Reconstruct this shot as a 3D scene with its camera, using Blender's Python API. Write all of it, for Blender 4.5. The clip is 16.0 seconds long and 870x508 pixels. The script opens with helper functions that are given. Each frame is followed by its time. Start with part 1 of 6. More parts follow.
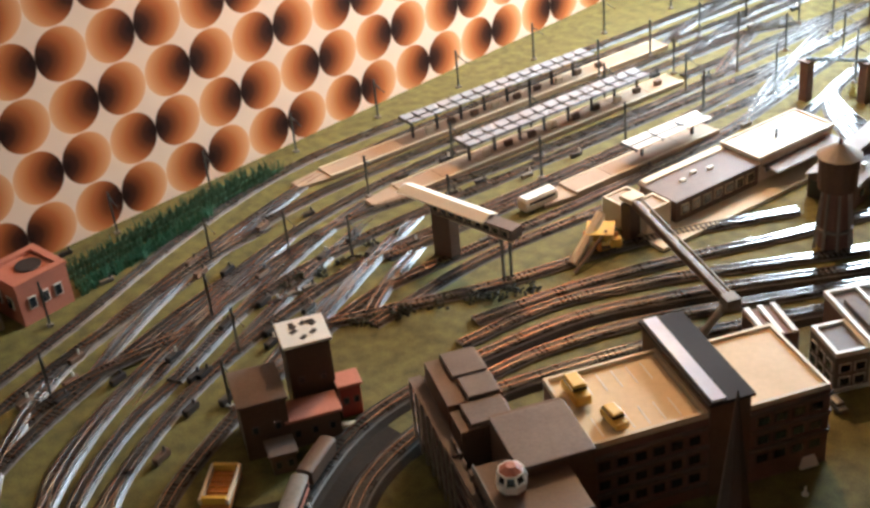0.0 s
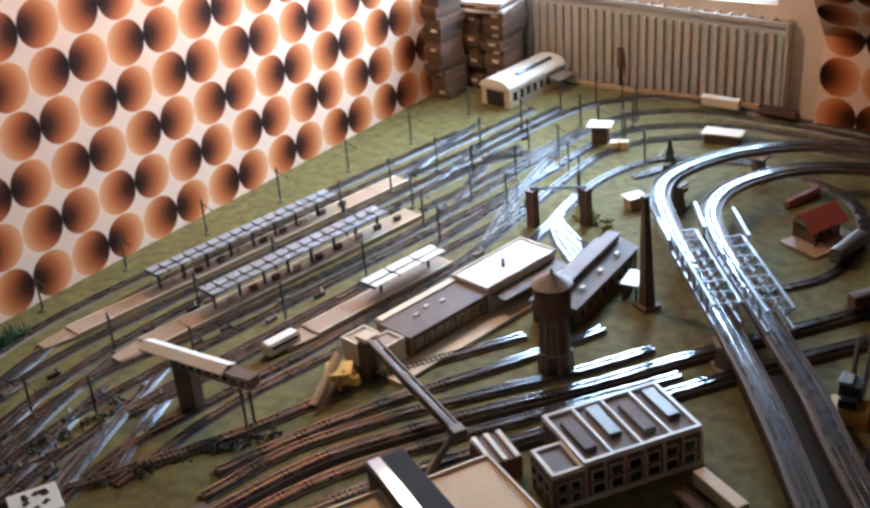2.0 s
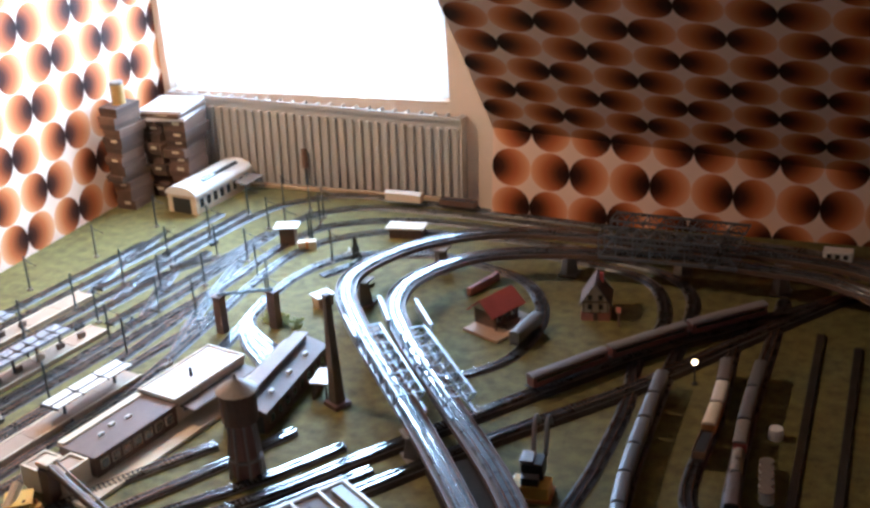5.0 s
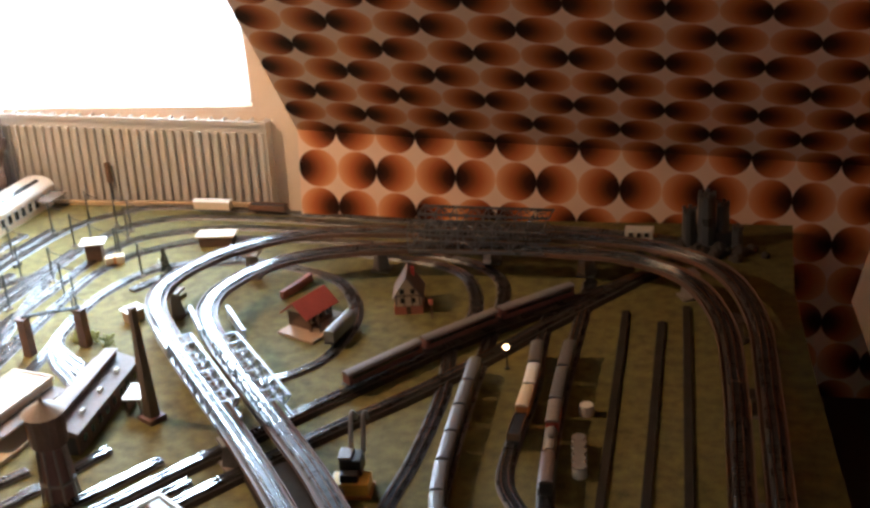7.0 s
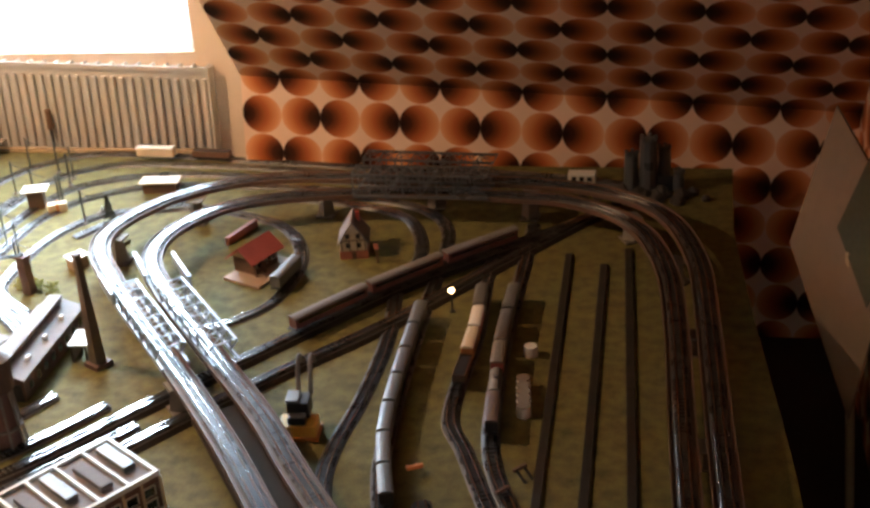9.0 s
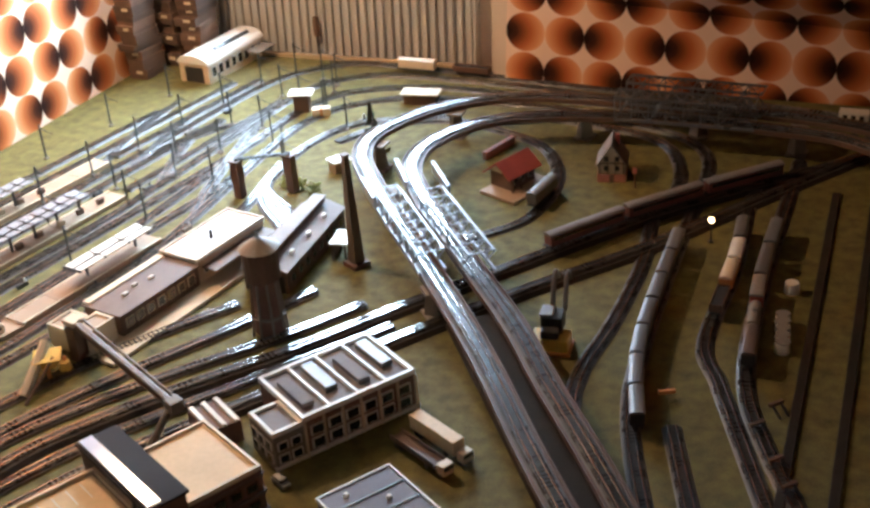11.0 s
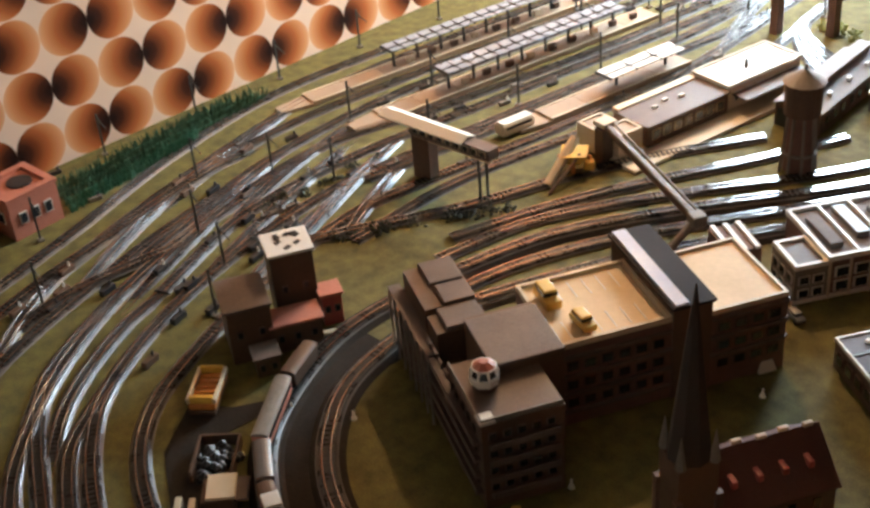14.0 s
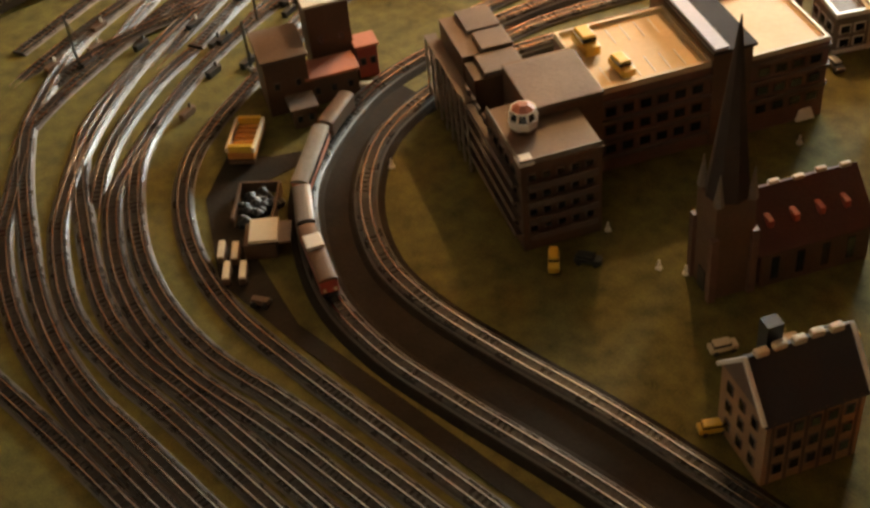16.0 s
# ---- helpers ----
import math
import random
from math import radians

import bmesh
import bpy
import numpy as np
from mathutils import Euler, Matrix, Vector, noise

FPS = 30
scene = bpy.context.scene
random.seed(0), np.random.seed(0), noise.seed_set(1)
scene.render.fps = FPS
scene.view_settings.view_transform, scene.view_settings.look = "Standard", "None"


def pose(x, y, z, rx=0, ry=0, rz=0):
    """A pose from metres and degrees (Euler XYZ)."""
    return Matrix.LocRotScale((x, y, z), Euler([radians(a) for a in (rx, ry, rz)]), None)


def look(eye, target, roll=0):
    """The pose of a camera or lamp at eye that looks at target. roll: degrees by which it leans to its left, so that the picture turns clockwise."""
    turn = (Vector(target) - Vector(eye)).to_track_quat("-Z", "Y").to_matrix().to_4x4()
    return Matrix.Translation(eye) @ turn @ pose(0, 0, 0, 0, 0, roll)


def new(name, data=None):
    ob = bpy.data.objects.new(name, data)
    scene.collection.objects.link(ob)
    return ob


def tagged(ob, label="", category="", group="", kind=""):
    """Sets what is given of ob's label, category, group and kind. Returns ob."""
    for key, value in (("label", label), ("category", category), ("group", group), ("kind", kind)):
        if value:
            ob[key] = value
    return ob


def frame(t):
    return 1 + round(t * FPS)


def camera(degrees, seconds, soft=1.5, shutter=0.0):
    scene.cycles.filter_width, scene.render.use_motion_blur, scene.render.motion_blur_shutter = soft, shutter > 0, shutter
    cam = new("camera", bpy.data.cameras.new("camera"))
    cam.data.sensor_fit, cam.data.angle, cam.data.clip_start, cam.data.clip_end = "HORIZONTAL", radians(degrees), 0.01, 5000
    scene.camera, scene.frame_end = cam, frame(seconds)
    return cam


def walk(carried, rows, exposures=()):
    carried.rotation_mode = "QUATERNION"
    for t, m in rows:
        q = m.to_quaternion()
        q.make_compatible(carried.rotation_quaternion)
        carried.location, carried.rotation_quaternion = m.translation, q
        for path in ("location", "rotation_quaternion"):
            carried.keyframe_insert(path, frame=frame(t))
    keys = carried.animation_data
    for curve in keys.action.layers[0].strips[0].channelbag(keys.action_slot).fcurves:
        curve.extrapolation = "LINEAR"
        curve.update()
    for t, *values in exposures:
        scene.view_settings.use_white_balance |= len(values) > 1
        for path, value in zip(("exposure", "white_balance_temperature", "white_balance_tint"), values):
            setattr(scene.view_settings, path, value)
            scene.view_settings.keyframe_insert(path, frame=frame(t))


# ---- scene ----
cam = camera(36.9, 16.0, soft=2.9)
PATH = [
    (0.0, 2.7445, -1.0087, 1.5438, 59.058, 5.130, 47.490),
    (0.5, 2.8002, -0.9464, 1.5713, 60.025, 5.790, 45.433),
    (1.0, 2.8151, -0.9275, 1.5610, 61.763, 5.337, 42.599),
    (1.5, 2.8580, -0.9046, 1.5882, 62.503, 5.312, 40.536),
    (2.0, 2.9219, -0.9231, 1.6481, 63.106, 4.984, 38.219),
    (2.5, 2.9251, -0.9123, 1.6398, 63.741, 4.619, 36.401),
    (3.0, 2.9396, -0.9117, 1.6540, 64.382, 4.343, 34.313),
    (3.5, 2.9533, -0.9081, 1.6594, 64.707, 3.714, 32.529),
    (6.0, 3.0413, -0.8544, 1.6419, 66.873, 4.369, 21.243),
    (6.5, 3.0495, -0.8573, 1.6403, 66.445, 4.432, 19.575),
    (7.0, 3.0751, -0.8582, 1.6383, 65.996, 4.476, 17.089),
    (7.5, 3.0921, -0.8594, 1.6315, 65.564, 4.144, 14.915),
    (8.0, 3.1024, -0.8480, 1.6376, 64.811, 3.640, 12.673),
    (10.5, 3.0201, -0.9451, 1.6236, 61.749, 4.187, 22.369),
    (11.0, 2.9963, -0.9262, 1.6005, 61.482, 4.214, 25.441),
    (11.5, 2.9419, -0.9614, 1.5949, 61.519, 3.940, 29.061),
    (12.0, 2.9193, -0.9861, 1.5868, 60.736, 3.568, 32.211),
    (12.5, 2.9206, -1.0147, 1.5907, 59.877, 3.395, 37.596),
    (13.0, 2.8842, -1.0409, 1.5709, 59.306, 3.297, 40.925),
    (13.5, 2.8686, -1.0691, 1.5536, 57.969, 3.682, 44.018),
    (14.0, 2.8414, -1.0940, 1.5327, 56.977, 4.245, 47.027),
    (14.5, 2.8385, -1.1178, 1.5305, 55.413, 4.402, 48.214),
    (15.0, 2.8433, -1.1446, 1.4998, 53.077, 4.229, 48.973),
    (15.5, 2.8411, -1.1748, 1.4826, 51.216, 3.866, 49.592),
    (16.0, 2.8594, -1.1571, 1.4773, 47.918, 4.925, 47.661),
]
walk(cam, [(t, pose(x, y, z, rx, ry, rz)) for t, x, y, z, rx, ry, rz in PATH], exposures=[(0.0, -0.27, 6800, 10), (0.5, -0.42, 6450, 10), (1.5, -0.72, 5950, 10), (2.5, -1.05, 5250, 10), (3.5, -0.93, 5100, 10), (6.0, -0.25, 5450, 10), (8.0, 0.0, 6500, 10), (10.5, -0.2, 6250, 10), (11.5, -0.42, 5950, 10), (12.5, -0.55, 5750, 10), (14.0, -0.28, 6900, 10), (15.0, -0.2, 8400, 10), (16.0, -0.15, 9700, 10)])

# ---- light: daylight through the one dormer window ----
world = bpy.data.worlds.new("daylight")
scene.world = world
world.use_nodes = True
wn = world.node_tree.nodes
sky = wn.new("ShaderNodeTexSky")
sky.sky_type, sky.sun_disc = "NISHITA", False
sky.sun_elevation, sky.sun_rotation = radians(40), radians(20)
wn["Background"].inputs["Strength"].default_value = 0.12
world.node_tree.links.new(sky.outputs[0], wn["Background"].inputs[0])
lamp = bpy.data.lights.new("window_daylight", "AREA")
lamp.shape, lamp.size, lamp.size_y, lamp.energy, lamp.color = "RECTANGLE", 1.04, 0.96, 118, (0.61, 0.815, 1.0)
new("window_daylight", lamp).matrix_world = look((0.54, 3.02, 0.845), (0.45, 1.0, 0.1))
lamp.spread = radians(105)

bulb = bpy.data.lights.new("pendant_bulb", "POINT")
bulb.energy, bulb.color, bulb.shadow_soft_size = 121, (1.0, 0.66, 0.39), 0.04
new("pendant_bulb", bulb).matrix_world = Matrix.Translation((0.42, 1.68, 1.55))

# ---- materials ----
def mat(name, color, rough=0.6, metal=0.0, grain=0.0, scale=60.0, bump=0.0, spread=0.0, color2=None, emit=0.0, stretch=(1, 1, 1), coat=0.0, blotch=0.0):
    """A surface with fine grain, large blotches, a bump and a spread of tone between pieces."""
    m = bpy.data.materials.new(name)
    m.use_nodes = True
    nt = m.node_tree
    n, l = nt.nodes, nt.links
    b = n["Principled BSDF"]
    b.inputs["Roughness"].default_value, b.inputs["Metallic"].default_value = rough, metal
    b.inputs["Coat Weight"].default_value = coat
    b.inputs["Base Color"].default_value = (*color, 1)
    if emit:
        b.inputs["Emission Color"].default_value, b.inputs["Emission Strength"].default_value = (*color, 1), emit
    if grain or blotch or spread:
        co = n.new("ShaderNodeTexCoord")
        mp = n.new("ShaderNodeMapping")
        mp.inputs["Scale"].default_value = stretch
        l.new(co.outputs["Object"], mp.inputs[0])
        fine, big = n.new("ShaderNodeTexNoise"), n.new("ShaderNodeTexNoise")
        fine.inputs["Scale"].default_value, fine.inputs["Detail"].default_value = scale, 6
        big.inputs["Scale"].default_value, big.inputs["Detail"].default_value = scale / 9, 3
        l.new(mp.outputs[0], fine.inputs[0]), l.new(mp.outputs[0], big.inputs[0])
        c2 = color2 or tuple(c * 0.45 for c in color)
        mix = n.new("ShaderNodeMix")
        mix.data_type = "RGBA"
        mix.inputs["A"].default_value, mix.inputs["B"].default_value = (*color, 1), (*c2, 1)
        add = n.new("ShaderNodeMath")
        add.operation = "MULTIPLY_ADD"
        add.inputs[1].default_value = grain * 2
        l.new(fine.outputs[0], add.inputs[0])
        add.inputs[2].default_value = -grain * 0.75
        add2 = n.new("ShaderNodeMath")
        add2.operation, add2.use_clamp = "MULTIPLY_ADD", True
        add2.inputs[1].default_value = blotch * 2
        off = n.new("ShaderNodeMath")
        off.operation = "SUBTRACT"
        off.inputs[1].default_value = blotch * 0.7
        l.new(add.outputs[0], off.inputs[0])
        l.new(big.outputs[0], add2.inputs[0]), l.new(off.outputs[0], add2.inputs[2])
        l.new(add2.outputs[0], mix.inputs["Factor"])
        out = mix.outputs["Result"]
        if spread:
            info, hue = n.new("ShaderNodeObjectInfo"), n.new("ShaderNodeHueSaturation")
            rng = n.new("ShaderNodeMapRange")
            rng.inputs["To Min"].default_value, rng.inputs["To Max"].default_value = 1 - spread, 1 + spread
            l.new(info.outputs["Random"], rng.inputs[0]), l.new(rng.outputs[0], hue.inputs["Value"]), l.new(out, hue.inputs["Color"])
            out = hue.outputs[0]
        l.new(out, b.inputs["Base Color"])
        rr = n.new("ShaderNodeMapRange")
        rr.inputs["To Min"].default_value, rr.inputs["To Max"].default_value = max(0, rough - 0.1), min(1, rough + 0.12)
        l.new(big.outputs[0], rr.inputs[0]), l.new(rr.outputs[0], b.inputs["Roughness"])
        if bump:
            bp = n.new("ShaderNodeBump")
            bp.inputs["Strength"].default_value, bp.inputs["Distance"].default_value = bump, 0.002
            l.new(fine.outputs[0], bp.inputs["Height"]), l.new(bp.outputs[0], b.inputs["Normal"])
    return m


def paper(name):
    """Seventies wallpaper: rows of shaded discs that touch in pairs at their dark sides, on cream. The UV map is in metres."""
    m = bpy.data.materials.new(name)
    m.use_nodes = True
    nt = m.node_tree
    n, l = nt.nodes, nt.links
    b = n["Principled BSDF"]
    b.inputs["Roughness"].default_value = 0.6
    b.inputs["Specular IOR Level"].default_value = 0.1

    def f(op, a, c=None, d=None):
        k = n.new("ShaderNodeMath")
        k.operation = op
        for i, v in enumerate((a, c, d)):
            if v is None:
                continue
            if isinstance(v, (int, float)):
                k.inputs[i].default_value = v
            else:
                l.new(v, k.inputs[i])
        return k.outputs[0]

    uv = n.new("ShaderNodeUVMap")
    sep = n.new("ShaderNodeSeparateXYZ")
    l.new(uv.outputs[0], sep.inputs[0])
    u, v = sep.outputs[0], sep.outputs[1]
    vr = f("DIVIDE", v, 0.136)
    row = f("FLOOR", vr)
    vv = f("MULTIPLY", f("SUBTRACT", f("SUBTRACT", vr, row), 0.5), 0.136)
    odd = f("MULTIPLY", f("FLOORED_MODULO", row, 2.0), 0.5)
    s = f("ADD", f("DIVIDE", u, 0.265), odd)
    a = f("MULTIPLY", f("ABSOLUTE", f("SUBTRACT", f("FRACT", f("ADD", s, 0.5)), 0.5)), 0.265)
    da = f("SUBTRACT", a, 0.0655)
    d = f("SQRT", f("ADD", f("MULTIPLY", da, da), f("MULTIPLY", vv, vv)))
    inside = n.new("ShaderNodeMapRange")
    inside.inputs["From Min"].default_value, inside.inputs["From Max"].default_value = 0.0676, 0.0652
    l.new(d, inside.inputs[0])
    near = f("SQRT", f("ADD", f("MULTIPLY", a, a), f("MULTIPLY", f("MULTIPLY", vv, vv), 1.5)))
    tone = f("DIVIDE", near, 0.135)
    ramp = n.new("ShaderNodeValToRGB")
    r = ramp.color_ramp
    r.elements[0].position, r.elements[0].color = 0.1, (0.016, 0.005, 0.003, 1)
    r.elements[1].position, r.elements[1].color = 1.0, (0.74, 0.4, 0.22, 1)
    for p, c in ((0.28, (0.055, 0.014, 0.006)), (0.45, (0.2, 0.05, 0.015)), (0.66, (0.44, 0.125, 0.036)), (0.85, (0.64, 0.26, 0.105))):
        e = r.elements.new(p)
        e.color = (*c, 1)
    l.new(tone, ramp.inputs[0])
    noi = n.new("ShaderNodeTexNoise")
    noi.inputs["Scale"].default_value, noi.inputs["Detail"].default_value = 9, 5
    l.new(uv.outputs[0], noi.inputs[0])
    base = n.new("ShaderNodeMix")
    base.data_type = "RGBA"
    base.inputs["A"].default_value, base.inputs["B"].default_value = (0.8, 0.6, 0.46, 1), (0.74, 0.52, 0.38, 1)
    l.new(noi.outputs[0], base.inputs["Factor"])
    mix = n.new("ShaderNodeMix")
    mix.data_type = "RGBA"
    l.new(inside.outputs[0], mix.inputs["Factor"]), l.new(base.outputs["Result"], mix.inputs["A"]), l.new(ramp.outputs[0], mix.inputs["B"])
    l.new(mix.outputs["Result"], b.inputs["Base Color"])
    fine = n.new("ShaderNodeTexNoise")
    fine.inputs["Scale"].default_value = 500
    l.new(uv.outputs[0], fine.inputs[0])
    bp = n.new("ShaderNodeBump")
    bp.inputs["Strength"].default_value, bp.inputs["Distance"].default_value = 0.15, 0.001
    l.new(fine.outputs[0], bp.inputs["Height"]), l.new(bp.outputs[0], b.inputs["Normal"])
    return m


PAPER = paper("disc_wallpaper")
GRASS = mat("grass_mat", (0.152, 0.128, 0.034), 0.8, grain=0.6, scale=260, bump=0.35, color2=(0.052, 0.042, 0.015), blotch=0.85)
CREAM = mat("cream_wall_paint", (0.62, 0.5, 0.38), 0.7, grain=0.2, scale=40, bump=0.1, color2=(0.5, 0.4, 0.3))
CEIL = mat("ceiling_paint", (0.82, 0.76, 0.67), 0.8, grain=0.2, scale=30, color2=(0.65, 0.6, 0.52))
CARPET = mat("dark_carpet", (0.07, 0.05, 0.04), 0.95, grain=0.6, scale=300, bump=0.6)
RADI = mat("radiator_enamel", (0.43, 0.4, 0.35), 0.4, grain=0.15, scale=20, color2=(0.4, 0.36, 0.3))
BED = mat("track_bed_metal", (0.036, 0.028, 0.023), 0.27, 0.1, grain=0.5, scale=220, bump=0.25, color2=(0.03, 0.025, 0.021), blotch=0.3)
EDGE = mat("lit_track_edge_tin", (0.075, 0.064, 0.052), 0.45, 0.15, grain=0.4, scale=160, color2=(0.1, 0.085, 0.07), blotch=0.3)
RAIL = mat("rail_steel", (0.64, 0.65, 0.65), 0.14, 1.0, grain=0.4, scale=120, color2=(0.3, 0.27, 0.24), blotch=0.3)
TIES = mat("sleeper_tin", (0.035, 0.029, 0.025), 0.32, 0.3, grain=0.4, scale=200)
ROADGREY = mat("grey_roadbed", (0.03, 0.022, 0.016), 0.9, grain=0.5, scale=150, bump=0.4, color2=(0.016, 0.012, 0.009), blotch=0.4)
WOOD = mat("raw_softwood", (0.42, 0.3, 0.17), 0.6, grain=0.6, scale=40, stretch=(1, 8, 8), color2=(0.28, 0.18, 0.1))
BROWN = mat("dark_brown_plastic", (0.125, 0.07, 0.044), 0.5, grain=0.4, scale=150, bump=0.2, blotch=0.3, spread=0.15)
BRICK = mat("model_brick", (0.17, 0.082, 0.056), 0.6, grain=0.5, scale=260, bump=0.4, blotch=0.4, color2=(0.07, 0.035, 0.026), spread=0.12)
ROOFB = mat("brown_roof", (0.15, 0.105, 0.085), 0.5, grain=0.4, scale=160, bump=0.3, blotch=0.35, spread=0.12)
ROOFR = mat("red_tile_roof", (0.42, 0.085, 0.065), 0.55, grain=0.4, scale=180, bump=0.4, blotch=0.3)
ROOFG = mat("grey_felt_roof", (0.19, 0.17, 0.17), 0.7, grain=0.35, scale=140, bump=0.2, blotch=0.3)
SLATE = mat("blue_grey_roof", (0.13, 0.12, 0.145), 0.6, grain=0.3, scale=120, blotch=0.3)
PARK = mat("parking_deck", (0.74, 0.52, 0.28), 0.6, grain=0.3, scale=90, color2=(0.5, 0.33, 0.17), blotch=0.4)
WHITE = mat("white_plastic", (0.72, 0.68, 0.6), 0.42, grain=0.25, scale=120, color2=(0.55, 0.5, 0.43), blotch=0.2)
IVORY = mat("ivory_plastic", (0.62, 0.5, 0.34), 0.5, grain=0.25, scale=120, color2=(0.48, 0.37, 0.24), blotch=0.3)
TAN = mat("tan_platform", (0.33, 0.225, 0.145), 0.62, grain=0.4, scale=170, bump=0.2, color2=(0.24, 0.155, 0.1), blotch=0.3)
YELLOW = mat("yellow_plastic", (0.68, 0.4, 0.06), 0.42, grain=0.25, scale=100, color2=(0.5, 0.27, 0.04))
ORANGE = mat("orange_plastic", (0.55, 0.2, 0.045), 0.45, grain=0.25, scale=100)
RED = mat("red_plastic", (0.36, 0.06, 0.04), 0.45, grain=0.3, scale=120, blotch=0.2)
SALMON = mat("salmon_plastic", (0.48, 0.16, 0.1), 0.55, grain=0.3, scale=120, blotch=0.3)
BLACK = mat("black_plastic", (0.018, 0.017, 0.017), 0.42, grain=0.3, scale=150, color2=(0.035, 0.03, 0.028))
STEEL = mat("grey_bridge_steel", (0.13, 0.137, 0.145), 0.3, 0.5, grain=0.4, scale=130, color2=(0.1, 0.1, 0.105), blotch=0.3)
PALE = mat("pale_girder", (0.25, 0.27, 0.29), 0.42, 0.3, grain=0.3, scale=120, blotch=0.2)
GLASS = mat("dark_glass", (0.02, 0.023, 0.026), 0.12, coat=0.4)
GREEN = mat("hedge_green", (0.03, 0.085, 0.035), 0.8, grain=0.6, scale=220, bump=0.6)
GREENP = mat("green_fence_plastic", (0.03, 0.14, 0.07), 0.5, grain=0.3, scale=120)
MAST = mat("mast_green_grey", (0.055, 0.06, 0.055), 0.5, 0.3, grain=0.3, scale=120)
STONE = mat("grey_stone", (0.21, 0.175, 0.14), 0.7, grain=0.5, scale=190, bump=0.4, blotch=0.4)
CARD = mat("old_cardboard", (0.13, 0.07, 0.04), 0.75, grain=0.4, scale=60, blotch=0.4, spread=0.45)
FILM = mat("white_box_lid", (0.72, 0.66, 0.62), 0.4, grain=0.2, scale=40, color2=(0.6, 0.45, 0.4), blotch=0.4)
LAMPM = mat("lit_bulb", (1.0, 0.62, 0.3), 0.5, emit=14)
DOORP = mat("cream_door_paint", (0.2, 0.135, 0.085), 0.5, grain=0.2, scale=30)
FELT = mat("green_panel", (0.06, 0.062, 0.035), 0.8, grain=0.4, scale=90)
SHRUB = mat("dark_shrub", (0.035, 0.035, 0.018), 0.9, grain=0.6, scale=220, bump=0.7, spread=0.3)
BUSH = mat("yellow_green_bush", (0.3, 0.3, 0.08), 0.9, grain=0.5, scale=220, bump=0.6, spread=0.25)
COACHR = mat("maroon_coach", (0.13, 0.04, 0.032), 0.35, grain=0.25, scale=120)
CANOPY = mat("canopy_glazing", (0.36, 0.39, 0.43), 0.28, 0.3, grain=0.3, scale=120, blotch=0.3)
for m, v in ((GRASS, 0.22), (ROADGREY, 0.12), (BED, 0.42), (BROWN, 0.3), (CARPET, 0.2)):
    m.node_tree.nodes["Principled BSDF"].inputs["Specular IOR Level"].default_value = v
for m in (ROOFG, SLATE, ROOFB):
    m.node_tree.nodes["Principled BSDF"].inputs["Specular IOR Level"].default_value = 0.25
SILVER = mat("silver_wagon", (0.16, 0.15, 0.14), 0.42, 0.25, grain=0.3, scale=120, blotch=0.3)


# ---- builders ----
def thing(name, x, y, z, label, category, rz=0.0, group="", kind=""):
    ob = new(name)
    ob.empty_display_size = 0.02
    ob.matrix_basis = pose(x, y, z, 0, 0, rz)
    return tagged(ob, label, category, group, kind)


def part(name, bm, material, parent, label=""):
    """Links a bmesh as one mesh object under a thing or part."""
    bmesh.ops.recalc_face_normals(bm, faces=bm.faces)
    me = bpy.data.meshes.new(name)
    bm.to_mesh(me)
    bm.free()
    me.materials.append(material)
    ob = new(name, me)
    if parent:
        ob.parent = parent
    return tagged(ob, label)


def box(bm, cx, cy, cz, sx, sy, sz, rz=0.0, rx=0.0, ry=0.0, bev=0.0):
    """A box with its middle at c; bev rounds its edges."""
    m = pose(cx, cy, cz, rx, ry, rz) @ Matrix.Diagonal((sx, sy, sz, 1))
    vs = bmesh.ops.create_cube(bm, size=1, matrix=m)["verts"]
    if bev:
        es = list({e for v in vs for e in v.link_edges})
        bmesh.ops.bevel(bm, geom=es, offset=bev, segments=2, affect="EDGES", profile=0.6)
    return bm


def boxes(*rows, bev=0.0):
    bm = bmesh.new()
    for r in rows:
        box(bm, *r, bev=bev)
    return bm


def cyl(bm, x, y, z0, z1, r0, r1=None, seg=16, cap=True, m=None):
    r1 = r0 if r1 is None else r1
    mm = Matrix.Translation((x, y, (z0 + z1) / 2))
    bmesh.ops.create_cone(bm, cap_ends=cap, segments=seg, radius1=r0, radius2=r1, depth=z1 - z0, matrix=(m @ mm) if m else mm)
    return bm


def rod(bm, a, b, r, seg=6, r1=None):
    a, b = Vector(a), Vector(b)
    m = Matrix.Translation((a + b) / 2) @ (b - a).to_track_quat("Z", "Y").to_matrix().to_4x4()
    bmesh.ops.create_cone(bm, cap_ends=True, segments=seg, radius1=r, radius2=r if r1 is None else r1, depth=(b - a).length, matrix=m)
    return bm


